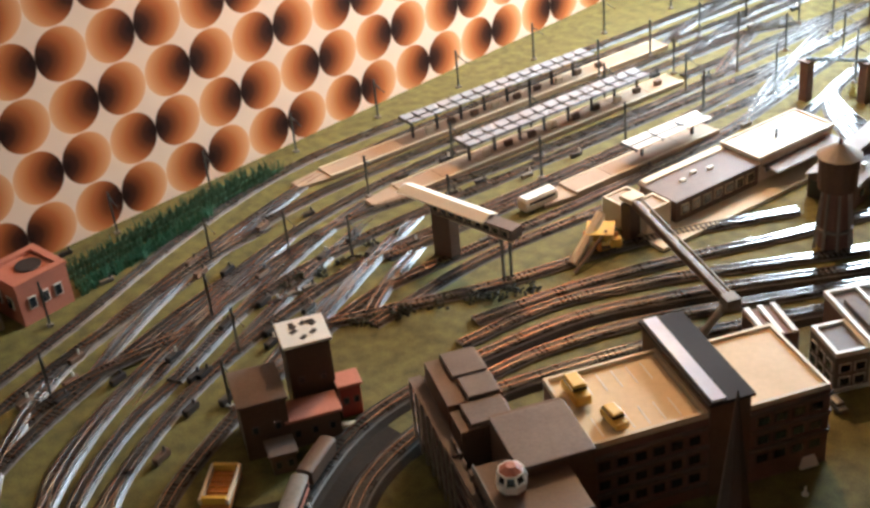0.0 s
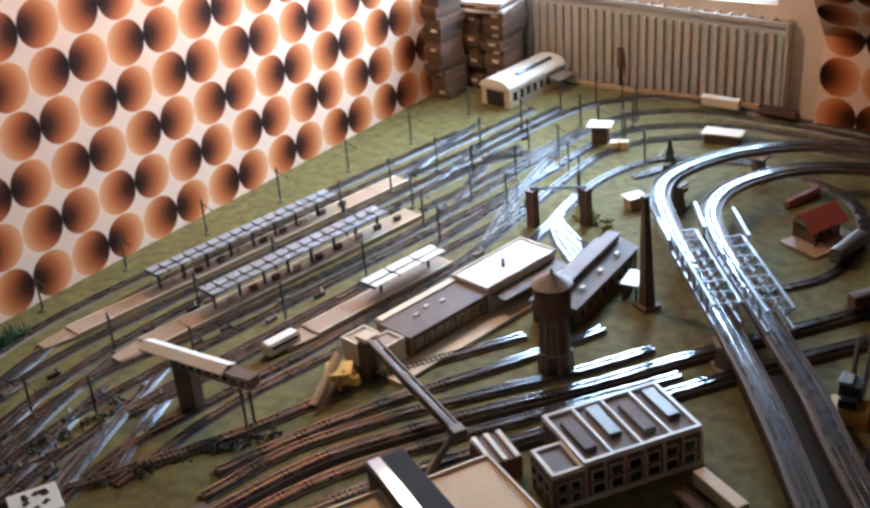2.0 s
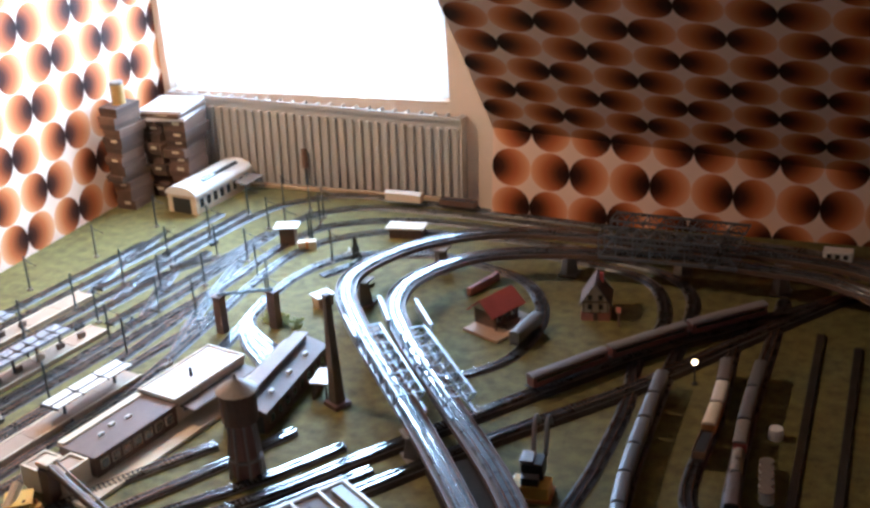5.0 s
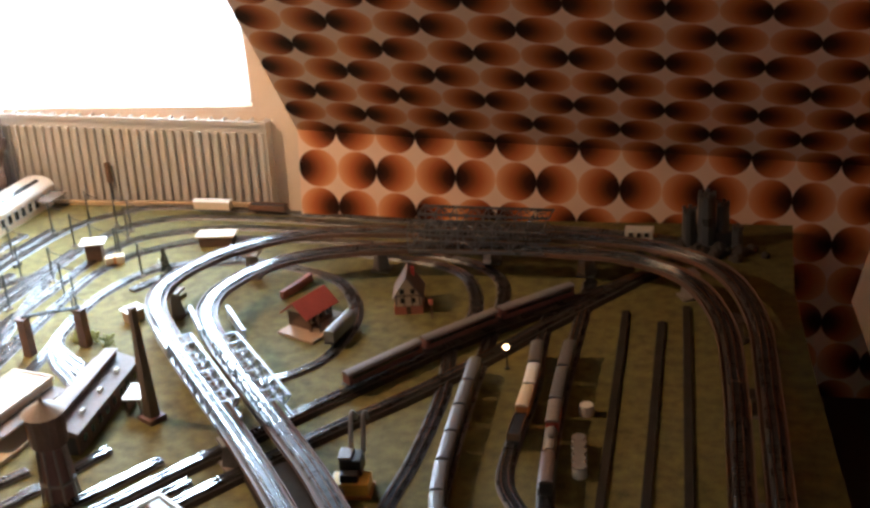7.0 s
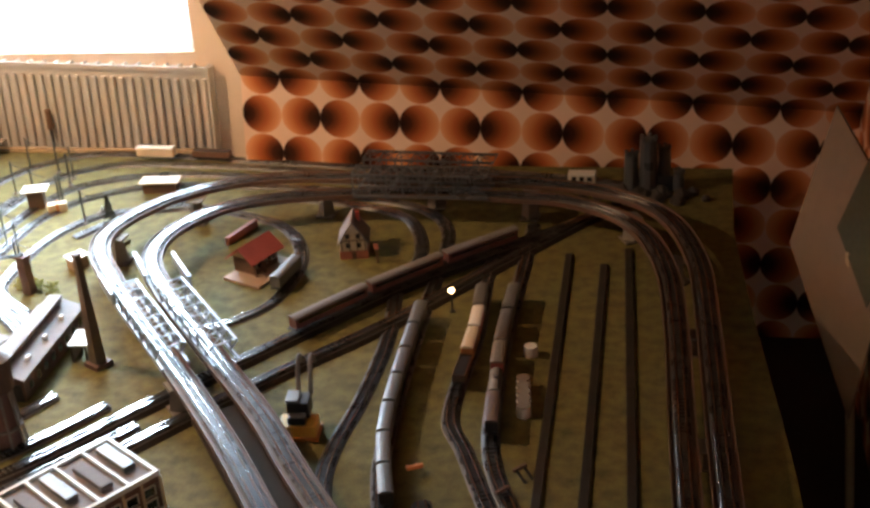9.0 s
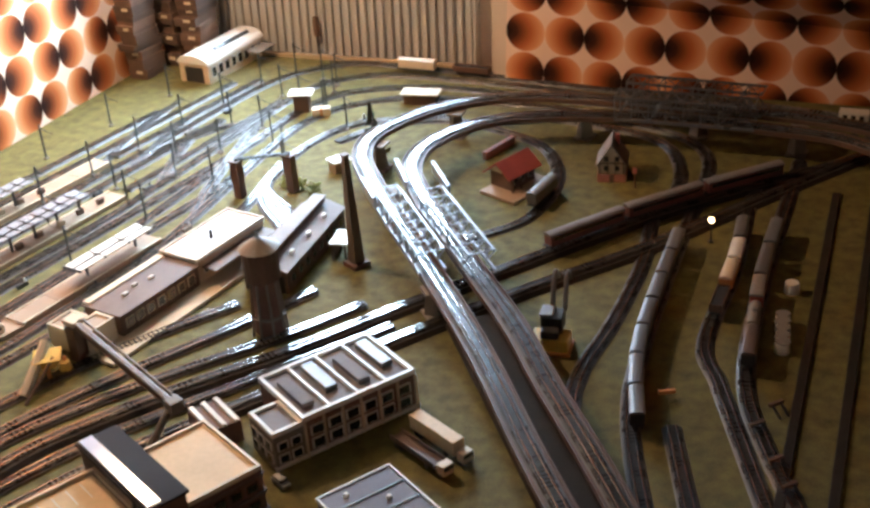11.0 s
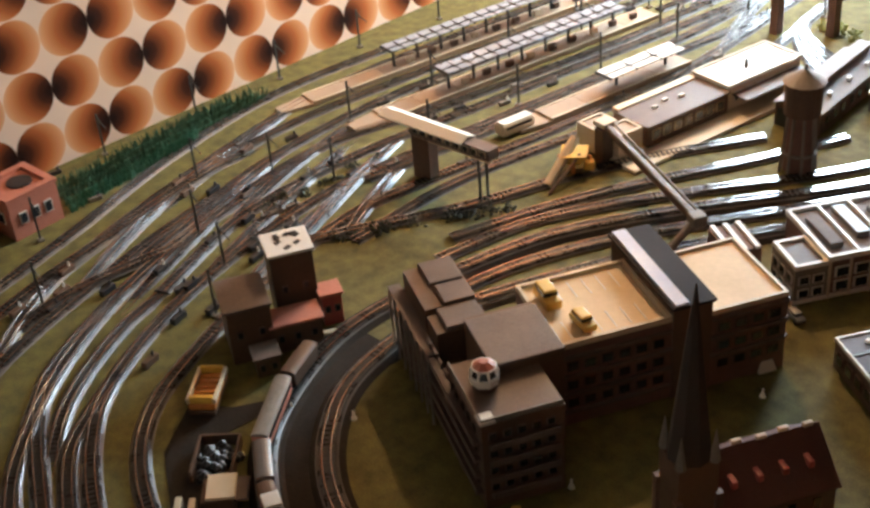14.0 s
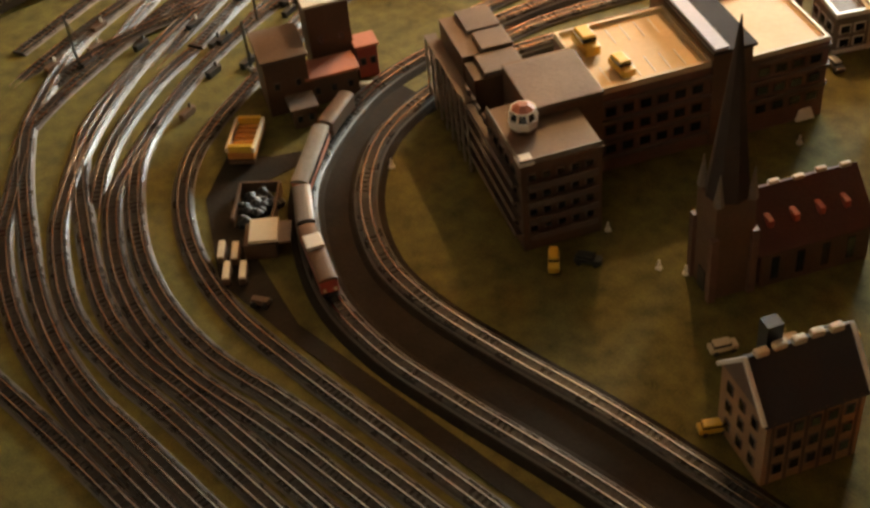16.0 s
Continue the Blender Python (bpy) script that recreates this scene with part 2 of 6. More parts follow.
def prism(bm, pts, z0, z1):
    """An upright prism over a plan outline."""
    lo = [bm.verts.new((x, y, z0)) for x, y in pts]
    hi = [bm.verts.new((x, y, z1)) for x, y in pts]
    bm.faces.new(lo[::-1]), bm.faces.new(hi)
    for i in range(len(pts)):
        j = (i + 1) % len(pts)
        bm.faces.new((lo[i], lo[j], hi[j], hi[i]))
    return bm


def gable(bm, sx, sy, z0, h, over=0.004, t=0.003):
    """Two roof slabs with thickness over a plan sx by sy, ridge along x."""
    for s in (-1, 1):
        a, b = sy / 2 + over, 0.0
        prof = [(s * a, z0 - over * h / (sy / 2)), (b, z0 + h), (b, z0 + h + t), (s * a, z0 - over * h / (sy / 2) + t)]
        L = [bm.verts.new((-sx / 2 - over, y, z)) for y, z in prof]
        Rr = [bm.verts.new((sx / 2 + over, y, z)) for y, z in prof]
        bm.faces.new(L), bm.faces.new(Rr[::-1])
        for i in range(4):
            j = (i + 1) % 4
            bm.faces.new((L[i], L[j], Rr[j], Rr[i]))
    return bm


def gable_wall(bm, sx, sy, z0, h, ends=(-1, 1)):
    for s in ends:
        x = s * (sx / 2 - 0.001)
        vs = [bm.verts.new((x + e, y, z)) for e in (-0.001, 0.001) for y, z in ((-sy / 2, z0), (sy / 2, z0), (0, z0 + h))]
        bm.faces.new(vs[:3]), bm.faces.new(vs[3:][::-1])
        for i in range(3):
            j = (i + 1) % 3
            bm.faces.new((vs[i], vs[j], vs[3 + j], vs[3 + i]))
    return bm


def smooth(pts, step=0.012):
    """Points every step along a smooth line through the control points (x, y, z)."""
    p = [Vector(q) for q in pts]
    p = [p[0] * 2 - p[1]] + p + [p[-1] * 2 - p[-2]]
    out = []
    for i in range(1, len(p) - 2):
        n = max(2, int((p[i + 1] - p[i]).length / step))
        for k in range(n):
            t = k / n
            a, b, c, d = p[i - 1], p[i], p[i + 1], p[i + 2]
            out.append(0.5 * ((2 * b) + (c - a) * t + (2 * a - 5 * b + 4 * c - d) * t * t + (3 * b - a - 3 * c + d) * t ** 3))
    out.append(p[-2])
    return out


def sides(line):
    res = []
    for i, q in enumerate(line):
        d = line[min(i + 1, len(line) - 1)] - line[max(i - 1, 0)]
        d.z = 0
        d.normalize()
        res.append(Vector((-d.y, d.x, 0)))
    return res


def sweep(line, profile, closed=True):
    """A band that follows the line: profile is (offset to the left, height) round the cross-section."""
    bm = bmesh.new()
    ss = sides(line)
    rings = [[bm.verts.new(q + s * o + Vector((0, 0, h))) for o, h in profile] for q, s in zip(line, ss)]
    n = len(profile)
    for a, b in zip(rings, rings[1:]):
        for i in range(n if closed else n - 1):
            j = (i + 1) % n
            bm.faces.new((a[i], a[j], b[j], b[i]))
    if closed:
        bm.faces.new(rings[0]), bm.faces.new(rings[-1][::-1])
    return bm


def track(pts, label="tinplate model railway track with two steel rails on green board", bed=BED, name="railway_track"):
    """A length of tinplate track: sloped bed, sleepers and two rails."""
    pts = [(*q, 0.0) if len(q) == 2 else q for q in pts]
    line = smooth(pts)
    base = tagged(new(name), label, "model track", "railway tracks")
    base.empty_display_size = 0.02
    part("bed", sweep(line, [(-0.0205, 0), (0.0205, 0), (0.0145, 0.006), (-0.0145, 0.006)]), bed, base)
    # tin shoulders, coloured lighter than the bed to look lit
    for s in (-1, 1):
        part("shoulder", sweep(line, [(s * 0.0212, 0.0004), (s * 0.0185, 0.0027), (s * 0.0178, 0.0027), (s * 0.0195, 0.0004)]), EDGE, base)
    for o in (-0.00825, 0.00825):
        part("rail", sweep(line, [(o - 0.0013, 0.006), (o + 0.0013, 0.006), (o + 0.0011, 0.0095), (o - 0.0011, 0.0095)]), RAIL, base)
    verts, faces = [], []
    ss = sides(line)
    for i in range(0, len(line), 1):
        q, s = line[i], ss[i]
        d = Vector((s.y, -s.x, 0)) * 0.0026
        k = len(verts)
        for h in (0.006, 0.0072):
            for a, b in ((-1, -1), (1, -1), (1, 1), (-1, 1)):
                verts.append(q + s * 0.0135 * a + d * b + Vector((0, 0, h)))
        faces += [(k + 4, k + 5, k + 6, k + 7)] + [(k + a, k + (a + 1) % 4, k + 4 + (a + 1) % 4, k + 4 + a) for a in range(4)]
    me = bpy.data.meshes.new("sleeper_strip")
    me.from_pydata(verts, [], faces)
    me.materials.append(TIES)
    ob = tagged(new("sleeper_strip", me), kind="stuff")
    ob.parent = base
    return base


def papered(name, quad, uvs, label, kind="structure", thick=0.05):
    """A papered wall: an outline in space with its UV in metres, and thickness behind."""
    bm = bmesh.new()
    lay = bm.loops.layers.uv.new("UVMap")
    vs = [bm.verts.new(q) for q in quad]
    f = bm.faces.new(vs)
    for lp, uv in zip(f.loops, uvs):
        lp[lay].uv = uv
    f.normal_update()
    back = [bm.verts.new(Vector(q) - f.normal * thick) for q in quad]
    n = len(vs)
    bm.faces.new(back[::-1])
    for i in range(n):
        j = (i + 1) % n
        bm.faces.new((vs[j], vs[i], back[i], back[j]))
    me = bpy.data.meshes.new(name)
    bm.to_mesh(me)
    bm.free()
    me.materials.append(PAPER)
    return tagged(new(name, me), label, "wall", kind=kind)


def slab(name, pts, z0, z1, material, label, category):
    ob = part(name, prism(bmesh.new(), pts, z0, z1), material, None)
    return tagged(ob, label, category, kind="structure")


# ---- the room ----
FLOOR, TOP = -0.62, 1.95
ROOM = [(-0.3, -2.4), (3.85, -2.4), (3.85, 3.45), (-0.3, 3.45)]
slab("floor", ROOM, FLOOR - 0.1, FLOOR, CARPET, "dark brown carpeted attic floor under the layout", "floor")
# The ceiling is out of view; its pale colour bounces fill light down.
slab("ceiling", ROOM, TOP, TOP + 0.2, CEIL, "unseen off-white ceiling of the attic room, pale to bounce light", "ceiling")
V0 = 0.055 - 0.068
papered("wall_west", [(0.015, -2.4, FLOOR), (-0.045, 3.2, FLOOR), (-0.045, 3.2, TOP), (0.015, -2.4, TOP)],
        [(-2.4, FLOOR - V0), (3.2, FLOOR - V0), (3.2, TOP - V0), (-2.4, TOP - V0)], "gable wall papered with orange and brown discs on cream")
YAW, DIP, PITCH, CREASE = 0.081, -0.068, radians(46.6), 0.13  # the window side stands a little askew


def eaves(w, v, back=0.0):
    """A point of the papered knee wall and roof slope: w along it, v up the paper from the first row of discs, back behind it."""
    dy, z = (back, v) if v <= CREASE else ((CREASE - v) * math.cos(PITCH) + back, CREASE + (v - CREASE) * math.sin(PITCH))
    a, b = w * math.cos(DIP) - z * math.sin(DIP), w * math.sin(DIP) + z * math.cos(DIP)
    return (1.597 + a * math.cos(YAW) - dy * math.sin(YAW), 2.899 + a * math.sin(YAW) + dy * math.cos(YAW), 0.16 + b)


W0, W1, VTOP = -0.265, 1.86, 2.6
papered("wall_north", [eaves(W0, -0.95), eaves(W1, -0.95), eaves(W1, CREASE), eaves(W0, CREASE)],
        [(W0, -0.95 + 0.068), (W1, -0.95 + 0.068), (W1, CREASE + 0.068), (W0, CREASE + 0.068)], "low knee wall papered with orange and brown discs")
papered("wall_slope", [eaves(W0, CREASE), eaves(W1, CREASE), eaves(W1, VTOP), eaves(W0, VTOP)],
        [(W0, CREASE + 0.068), (W1, CREASE + 0.068), (W1, VTOP + 0.068), (W0, VTOP + 0.068)], "sloping attic wall papered with orange and brown discs")
papered("wall_east", [(3.28, 3.2, FLOOR), (3.28, 3.2, TOP), (3.74, -2.4, TOP), (3.74, -2.4, FLOOR)][::-1],
        [(3.2, FLOOR), (3.2, TOP), (-2.4, TOP), (-2.4, FLOOR)][::-1], "far gable wall papered with orange and brown discs")
# The south wall is unseen, made cream to throw light onto the facades.
slab("wall_south", [(-0.3, -2.4), (3.85, -2.4), (3.85, -2.3), (-0.3, -2.3)], FLOOR, TOP, CREAM, "unseen cream wall behind the layout, pale to bounce light", "wall")
# window wall of the dormer, with its opening
WX0, WX1, WZ0, WZ1, WY, WTURN = -0.02, 1.10, 0.325, 1.36, 3.08, 0.09


def bay(x, y):
    """A plan point of the dormer, which is turned a little about its far end."""
    return (1.33 + (x - 1.33) * math.cos(WTURN) - (y - WY) * math.sin(WTURN), WY + (x - 1.33) * math.sin(WTURN) + (y - WY) * math.cos(WTURN))


def bay_slab(name, x0, x1, z0, z1, label):
    slab(name, [bay(x0, WY), bay(x1, WY), bay(x1, WY + 0.16), bay(x0, WY + 0.16)], z0, z1, CREAM, label, "wall")


bay_slab("wall_dormer", -0.2, 1.5, FLOOR, WZ0, "cream painted wall under the dormer window")
bay_slab("wall_dormer_head", -0.2, 1.5, WZ1, TOP, "cream painted wall over the dormer window")
bay_slab("wall_dormer_west", -0.2, WX0, WZ0, WZ1, "cream painted pier beside the dormer window")
bay_slab("wall_dormer_east", WX1, 1.5, WZ0, WZ1, "cream painted pier beside the dormer window")
bm = bmesh.new()
two = []
for w in (W0 - 0.003, W0 + 0.07):
    front = [eaves(w, v, 0.004) for v in (-0.85, CREASE, VTOP)]
    two.append([bm.verts.new(q) for q in front] + [bm.verts.new((q[0], WY + 0.03, q[2])) for q in front[::-1]])
n = len(two[0])
bm.faces.new(two[0]), bm.faces.new(two[1][::-1])
for i in range(n):
    bm.faces.new((two[0][i], two[0][(i + 1) % n], two[1][(i + 1) % n], two[1][i]))
tagged(part("wall_cheek", bm, CREAM, None), "cream painted cheek wall of the dormer", "wall", kind="structure")
# ---- window ----
win = thing("window_1", *bay((WX0 + WX1) / 2, WY + 0.1), WZ0, "white dormer window behind a thin net curtain", "window", math.degrees(WTURN), kind="structure")
ww, wh = WX1 - WX0, WZ1 - WZ0
part("window_frame", boxes((0, 0, 0.025, ww, 0.05, 0.05), (0, 0, wh - 0.025, ww, 0.05, 0.05), (-ww / 2 + 0.025, 0, wh / 2, 0.05, 0.05, wh - 0.1), (ww / 2 - 0.025, 0, wh / 2, 0.05, 0.05, wh - 0.1), (0, 0, wh / 2, 0.07, 0.05, wh - 0.1)), WHITE, win)
part("window_sill", boxes((0, -0.05, -0.012, ww + 0.02, 0.1, 0.02), bev=0.004), WHITE, win)
PANE = bpy.data.materials.new("window_glass")
PANE.use_nodes = True
PANE.node_tree.nodes["Principled BSDF"].inputs["Transmission Weight"].default_value = 1
PANE.node_tree.nodes["Principled BSDF"].inputs["Roughness"].default_value = 0.0
for s in (-1, 1):
    p = part("pane", boxes((s * ww / 4, 0.0, wh / 2, ww / 2 - 0.08, 0.004, wh - 0.1)), PANE, win)
    p.visible_shadow = False
# net curtain in soft folds
NET = bpy.data.materials.new("net_curtain")
NET.use_nodes = True
nn, nl = NET.node_tree.nodes, NET.node_tree.links
tr_, tl_, df_, mx1, mx2 = nn.new("ShaderNodeBsdfTransparent"), nn.new("ShaderNodeBsdfTranslucent"), nn.new("ShaderNodeBsdfDiffuse"), nn.new("ShaderNodeMixShader"), nn.new("ShaderNodeMixShader")
tl_.inputs[0].default_value = df_.inputs[0].default_value = (0.9, 0.93, 0.97, 1)
mx1.inputs[0].default_value, mx2.inputs[0].default_value = 0.5, 0.55
nl.new(tl_.outputs[0], mx1.inputs[1]), nl.new(df_.outputs[0], mx1.inputs[2])
nl.new(tr_.outputs[0], mx2.inputs[1]), nl.new(mx1.outputs[0], mx2.inputs[2])
nl.new(mx2.outputs[0], nn["Material Output"].inputs[0])
bm = bmesh.new()
cols = []
for i in range(181):
    x = WX0 - 0.03 + i / 180 * (WX1 - WX0 + 0.06)
    y = WY + 0.03 + 0.012 * math.sin(i * 0.55) + 0.006 * math.sin(i * 0.23 + 1)
    cols.append([bm.verts.new((*bay(x, y), z)) for z in (0.3 + 0.012 * abs(math.sin(i * 0.2)), 0.7, 1.1, 1.42)])
for a, b in zip(cols, cols[1:]):
    for i in range(3):
        bm.faces.new((a[i], b[i], b[i + 1], a[i + 1]))
cur = tagged(part("net_curtain", bm, NET, None), "thin white net curtain hanging in the dormer window", "curtain")
# bright overcast sky outside
SKYM = bpy.data.materials.new("bright_sky")
SKYM.use_nodes = True
bs = SKYM.node_tree.nodes["Principled BSDF"]
bs.inputs["Base Color"].default_value = (0.9, 0.95, 1, 1)
bs.inputs["Emission Color"].default_value, bs.inputs["Emission Strength"].default_value = (0.86, 0.94, 1, 1), 9.0
tagged(part("backdrop", boxes((0.6, 4.6, 1.2, 7, 0.02, 5)), SKYM, None), "bright white overcast sky outside the window", "sky", kind="structure")

# ---- radiator ----
rad = thing("radiator", 0.555, 2.968, -0.262, "cream ribbed panel radiator under the window", "radiator")
rad.matrix_basis = pose(0.555, 2.968, -0.262, 0, 2.2, 4.6)
part("body", boxes((0, 0.03, 0.28, 1.16, 0.045, 0.55), bev=0.004), RADI, rad)
for i in range(35):
    part("rib", boxes((-0.5678 + i * 0.0334, 0.002, 0.275, 0.0175, 0.018, 0.5), bev=0.006), RADI, rad)
grille = part("top_grille", boxes((0, -0.005, 0.562, 1.18, 0.006, 0.016), (0, 0.062, 0.562, 1.18, 0.006, 0.016), *[(-0.575 + i * 0.05, 0.028, 0.562, 0.008, 0.062, 0.01) for i in range(24)]), RADI, rad)
for s in (-1, 1):
    part("side_panel", boxes((s * 0.586, 0.028, 0.28, 0.008, 0.075, 0.57)), RADI, rad)
valve = thing("radiator_valve", 0.555, 2.945, 0.0, "small dark thermostat valve in front of the radiator", "valve")
part("stem", cyl(bmesh.new(), 0, 0, -0.1, 0.07, 0.006), BLACK, valve)
part("knob", cyl(bmesh.new(), 0, 0, 0.07, 0.14, 0.013, 0.011), BROWN, valve)

# ---- baseboard of the layout ----
BOARD = [(0.02, -0.95), (2.3, -0.95), (2.75, -0.45), (3.3, -0.1), (3.3, 0.3), (3.13, 1.43), (3.02, 2.07), (2.95, 2.52), (2.92, 2.98), (1.34, 2.868), (1.2, 2.95), (-0.03, 2.87), (-0.02, 2.0)]
lay = thing("layout_baseboard", 0, 0, 0, "large wooden baseboard covered with a green grass mat", "baseboard", kind="structure")
part("grass", prism(bmesh.new(), BOARD, -0.004, 0.0), GRASS, lay)
part("board", prism(bmesh.new(), BOARD, -0.03, -0.004), WOOD, lay)
part("edge_strip", boxes((0.66, 2.908, 0.002, 1.05, 0.018, 0.022, 4)), WOOD, lay)
for x, y in ((0.2, -0.8), (2.2, -0.8), (0.2, 2.8), (2.7, 2.7), (3.1, 0.2), (1.3, 1.0)):
    part("leg", boxes((x, y, (FLOOR - 0.03) / 2, 0.06, 0.06, -FLOOR - 0.03)), WOOD, lay)

# ---- ground tracks ----
def st(x, y):
    return x + 0.13 * (y - 1.0)


STATION = [
    [(0.42, -0.32), (0.33, -0.05), (0.2, 0.3), (0.12, 0.7), (st(0.13, 1.2), 1.2), (st(0.13, 2.3), 2.3)],
    [(0.46, -0.17), (0.36, 0.12), (0.27, 0.45), (0.21, 0.8), (st(0.2, 1.3), 1.3), (st(0.2, 2.0), 2.0), (st(0.2, 2.6), 2.6)],
    [(2.4, -0.72), (1.6, -0.73), (1.38, -0.73), (1.18, -0.69), (0.96, -0.6), (0.77, -0.5), (0.64, -0.4), (0.47, -0.17), (0.38, 0.15), (0.3, 0.55), (0.33, 1.0), (0.46, 2.0), (0.53, 2.6), (0.64, 2.81), (0.86, 2.9), (1.67, 2.87), (2.3, 2.86), (2.7, 2.8)],
    [(0.55, 0.0), (0.42, 0.4), (0.38, 0.8), (st(0.39, 1.3), 1.3), (st(0.39, 2.3), 2.3)],
    [(2.4, -0.6), (1.61, -0.62), (1.39, -0.63), (1.23, -0.605), (1.03, -0.52), (0.88, -0.44), (0.76, -0.34), (0.62, -0.08), (0.51, 0.25), (0.46, 0.6), (0.54, 0.96), (0.64, 1.6), (0.68, 2.4), (0.7, 2.62), (0.79, 2.75), (0.95, 2.815), (1.3, 2.83), (1.7, 2.81), (2.3, 2.79)],
    [(0.7, -0.05), (0.58, 0.25), (0.56, 0.6), (st(0.61, 1.1), 1.1), (st(0.61, 2.2), 2.2)],
    [(2.4, -0.48), (1.75, -0.52), (1.45, -0.55), (1.22, -0.51), (1.01, -0.4), (0.88, -0.27), (0.75, -0.02), (0.67, 0.28), (0.65, 0.55), (0.69, 0.92), (0.75, 1.5), (0.76, 2.2), (0.78, 2.48), (0.87, 2.64), (1.13, 2.745), (1.62, 2.75), (2.2, 2.73)],
    [(2.4, -0.43), (1.99, -0.45), (1.6, -0.47), (1.39, -0.465), (1.2, -0.41), (1.05, -0.31), (0.95, -0.16), (0.84, 0.12), (0.77, 0.42), (0.8, 0.71), (0.85, 1.04), (0.89, 1.5), (0.84, 2.1), (0.84, 2.36), (0.92, 2.53), (1.12, 2.65), (1.5, 2.68), (2.0, 2.67)],
    [(0.86, 0.35), (0.85, 0.7), (st(0.91, 1.1), 1.1), (st(0.92, 1.6), 1.6), (0.95, 2.0), (0.94, 2.2), (1.0, 2.38), (1.12, 2.46), (1.3, 2.54)],
    [(st(0.265, 1.95), 1.95), (st(0.27, 2.2), 2.2), (st(0.27, 2.65), 2.65)],
    [(st(0.48, 1.76), 1.76), (st(0.48, 2.0), 2.0), (st(0.47, 2.5), 2.5)],
    [(st(0.73, 0.55), 0.55), (st(0.735, 0.9), 0.9), (st(0.73, 1.5), 1.5), (st(0.73, 1.95), 1.95)],
    [(2.4, -0.8), (1.64, -0.81), (1.28, -0.825), (0.95, -0.85), (0.6, -0.86)],
]
for r in STATION:
    track(r, "tinplate station track with two shiny steel rails")
# switch crossovers in the station throat
for a, b in (((0.66, -0.14), (0.36, 0.62)), ((0.79, -0.1), (0.47, 0.72)), ((0.9, 0.02), (0.58, 0.68)), ((0.5, -0.12), (0.22, 0.62)), ((0.86, 0.3), (0.66, 0.72)), ((0.72, 2.2), (0.9, 1.6)), ((0.46, 1.9), (0.64, 2.35)), ((0.58, -0.22), (0.3, 0.35)), ((0.72, -0.2), (0.42, 0.5)), ((0.44, 0.05), (0.2, 0.75)), ((0.6, 0.15), (0.4, 0.78)), ((0.95, -0.14), (0.66, 0.45)), ((0.8, 0.2), (0.54, 0.85)), ((0.68, 1.75), (0.5, 2.3)), ((0.82, 1.85), (0.68, 2.4)), ((0.4, 1.8), (0.3, 2.5)), ((0.52, 1.75), (0.42, 2.5))):
    m = ((a[0] * 2 + b[0]) / 3 - 0.012, (a[1] * 2 + b[1]) / 3)
    k = ((a[0] + b[0] * 2) / 3 - 0.012, (a[1] + b[1] * 2) / 3)
    track([(*a, -0.012), (*m, 0.0), (*k, 0.0), (*b, -0.012)], "tinplate switch crossover in the station throat")
# double main line round the town and under the bridge
MAIN = [
    [(2.6, -0.3), (2.14, -0.32), (1.84, -0.35), (1.67, -0.36), (1.51, -0.335), (1.35, -0.255), (1.24, -0.16), (1.15, 0.0), (1.11, 0.14), (1.11, 0.29), (1.13, 0.44), (1.18, 0.64), (1.27, 0.81), (1.38, 0.98), (1.53, 1.19), (1.65, 1.39), (1.82, 1.65), (2.07, 2.03), (2.27, 2.27), (2.44, 2.45), (2.58, 2.62)],
    [(2.6, -0.19), (2.21, -0.2), (2.01, -0.21), (1.82, -0.23), (1.64, -0.24), (1.5, -0.215), (1.36, -0.13), (1.25, 0.01), (1.21, 0.2), (1.23, 0.35), (1.29, 0.51), (1.37, 0.69), (1.47, 0.86), (1.59, 1.06), (1.73, 1.3), (1.9, 1.56), (2.12, 1.87), (2.33, 2.23), (2.51, 2.53)],
]
for r in MAIN:
    tk = track([(x, y, 0.008) for x, y in r], "tinplate main line track on a dark grey roadbed")
    line = smooth([(x, y, 0) for x, y in r])
    part("roadbed", sweep(line, [(-0.034, 0.0005), (0.034, 0.0005), (0.024, 0.008), (-0.024, 0.008)]), ROADGREY, tk)
for r in ([(1.06, 0.42), (1.1, 0.64), (1.2, 0.84), (1.32, 1.02), (1.47, 1.23), (1.57, 1.4)], [(1.17, 0.3), (1.2, 0.5), (1.28, 0.7), (1.37, 0.85), (1.5, 1.05), (1.63, 1.25), (1.68, 1.33)],
          [(0.74, 0.2), (0.83, 0.38), (0.95, 0.62), (1.05, 0.9), (1.15, 1.1), (1.27, 1.3)], [(1.02, 0.5), (1.1, 0.75), (1.2, 0.97), (1.32, 1.2), (1.42, 1.42)]):
    track([(x, y, 0.003) for x, y in r], "tinplate siding beside the main line")
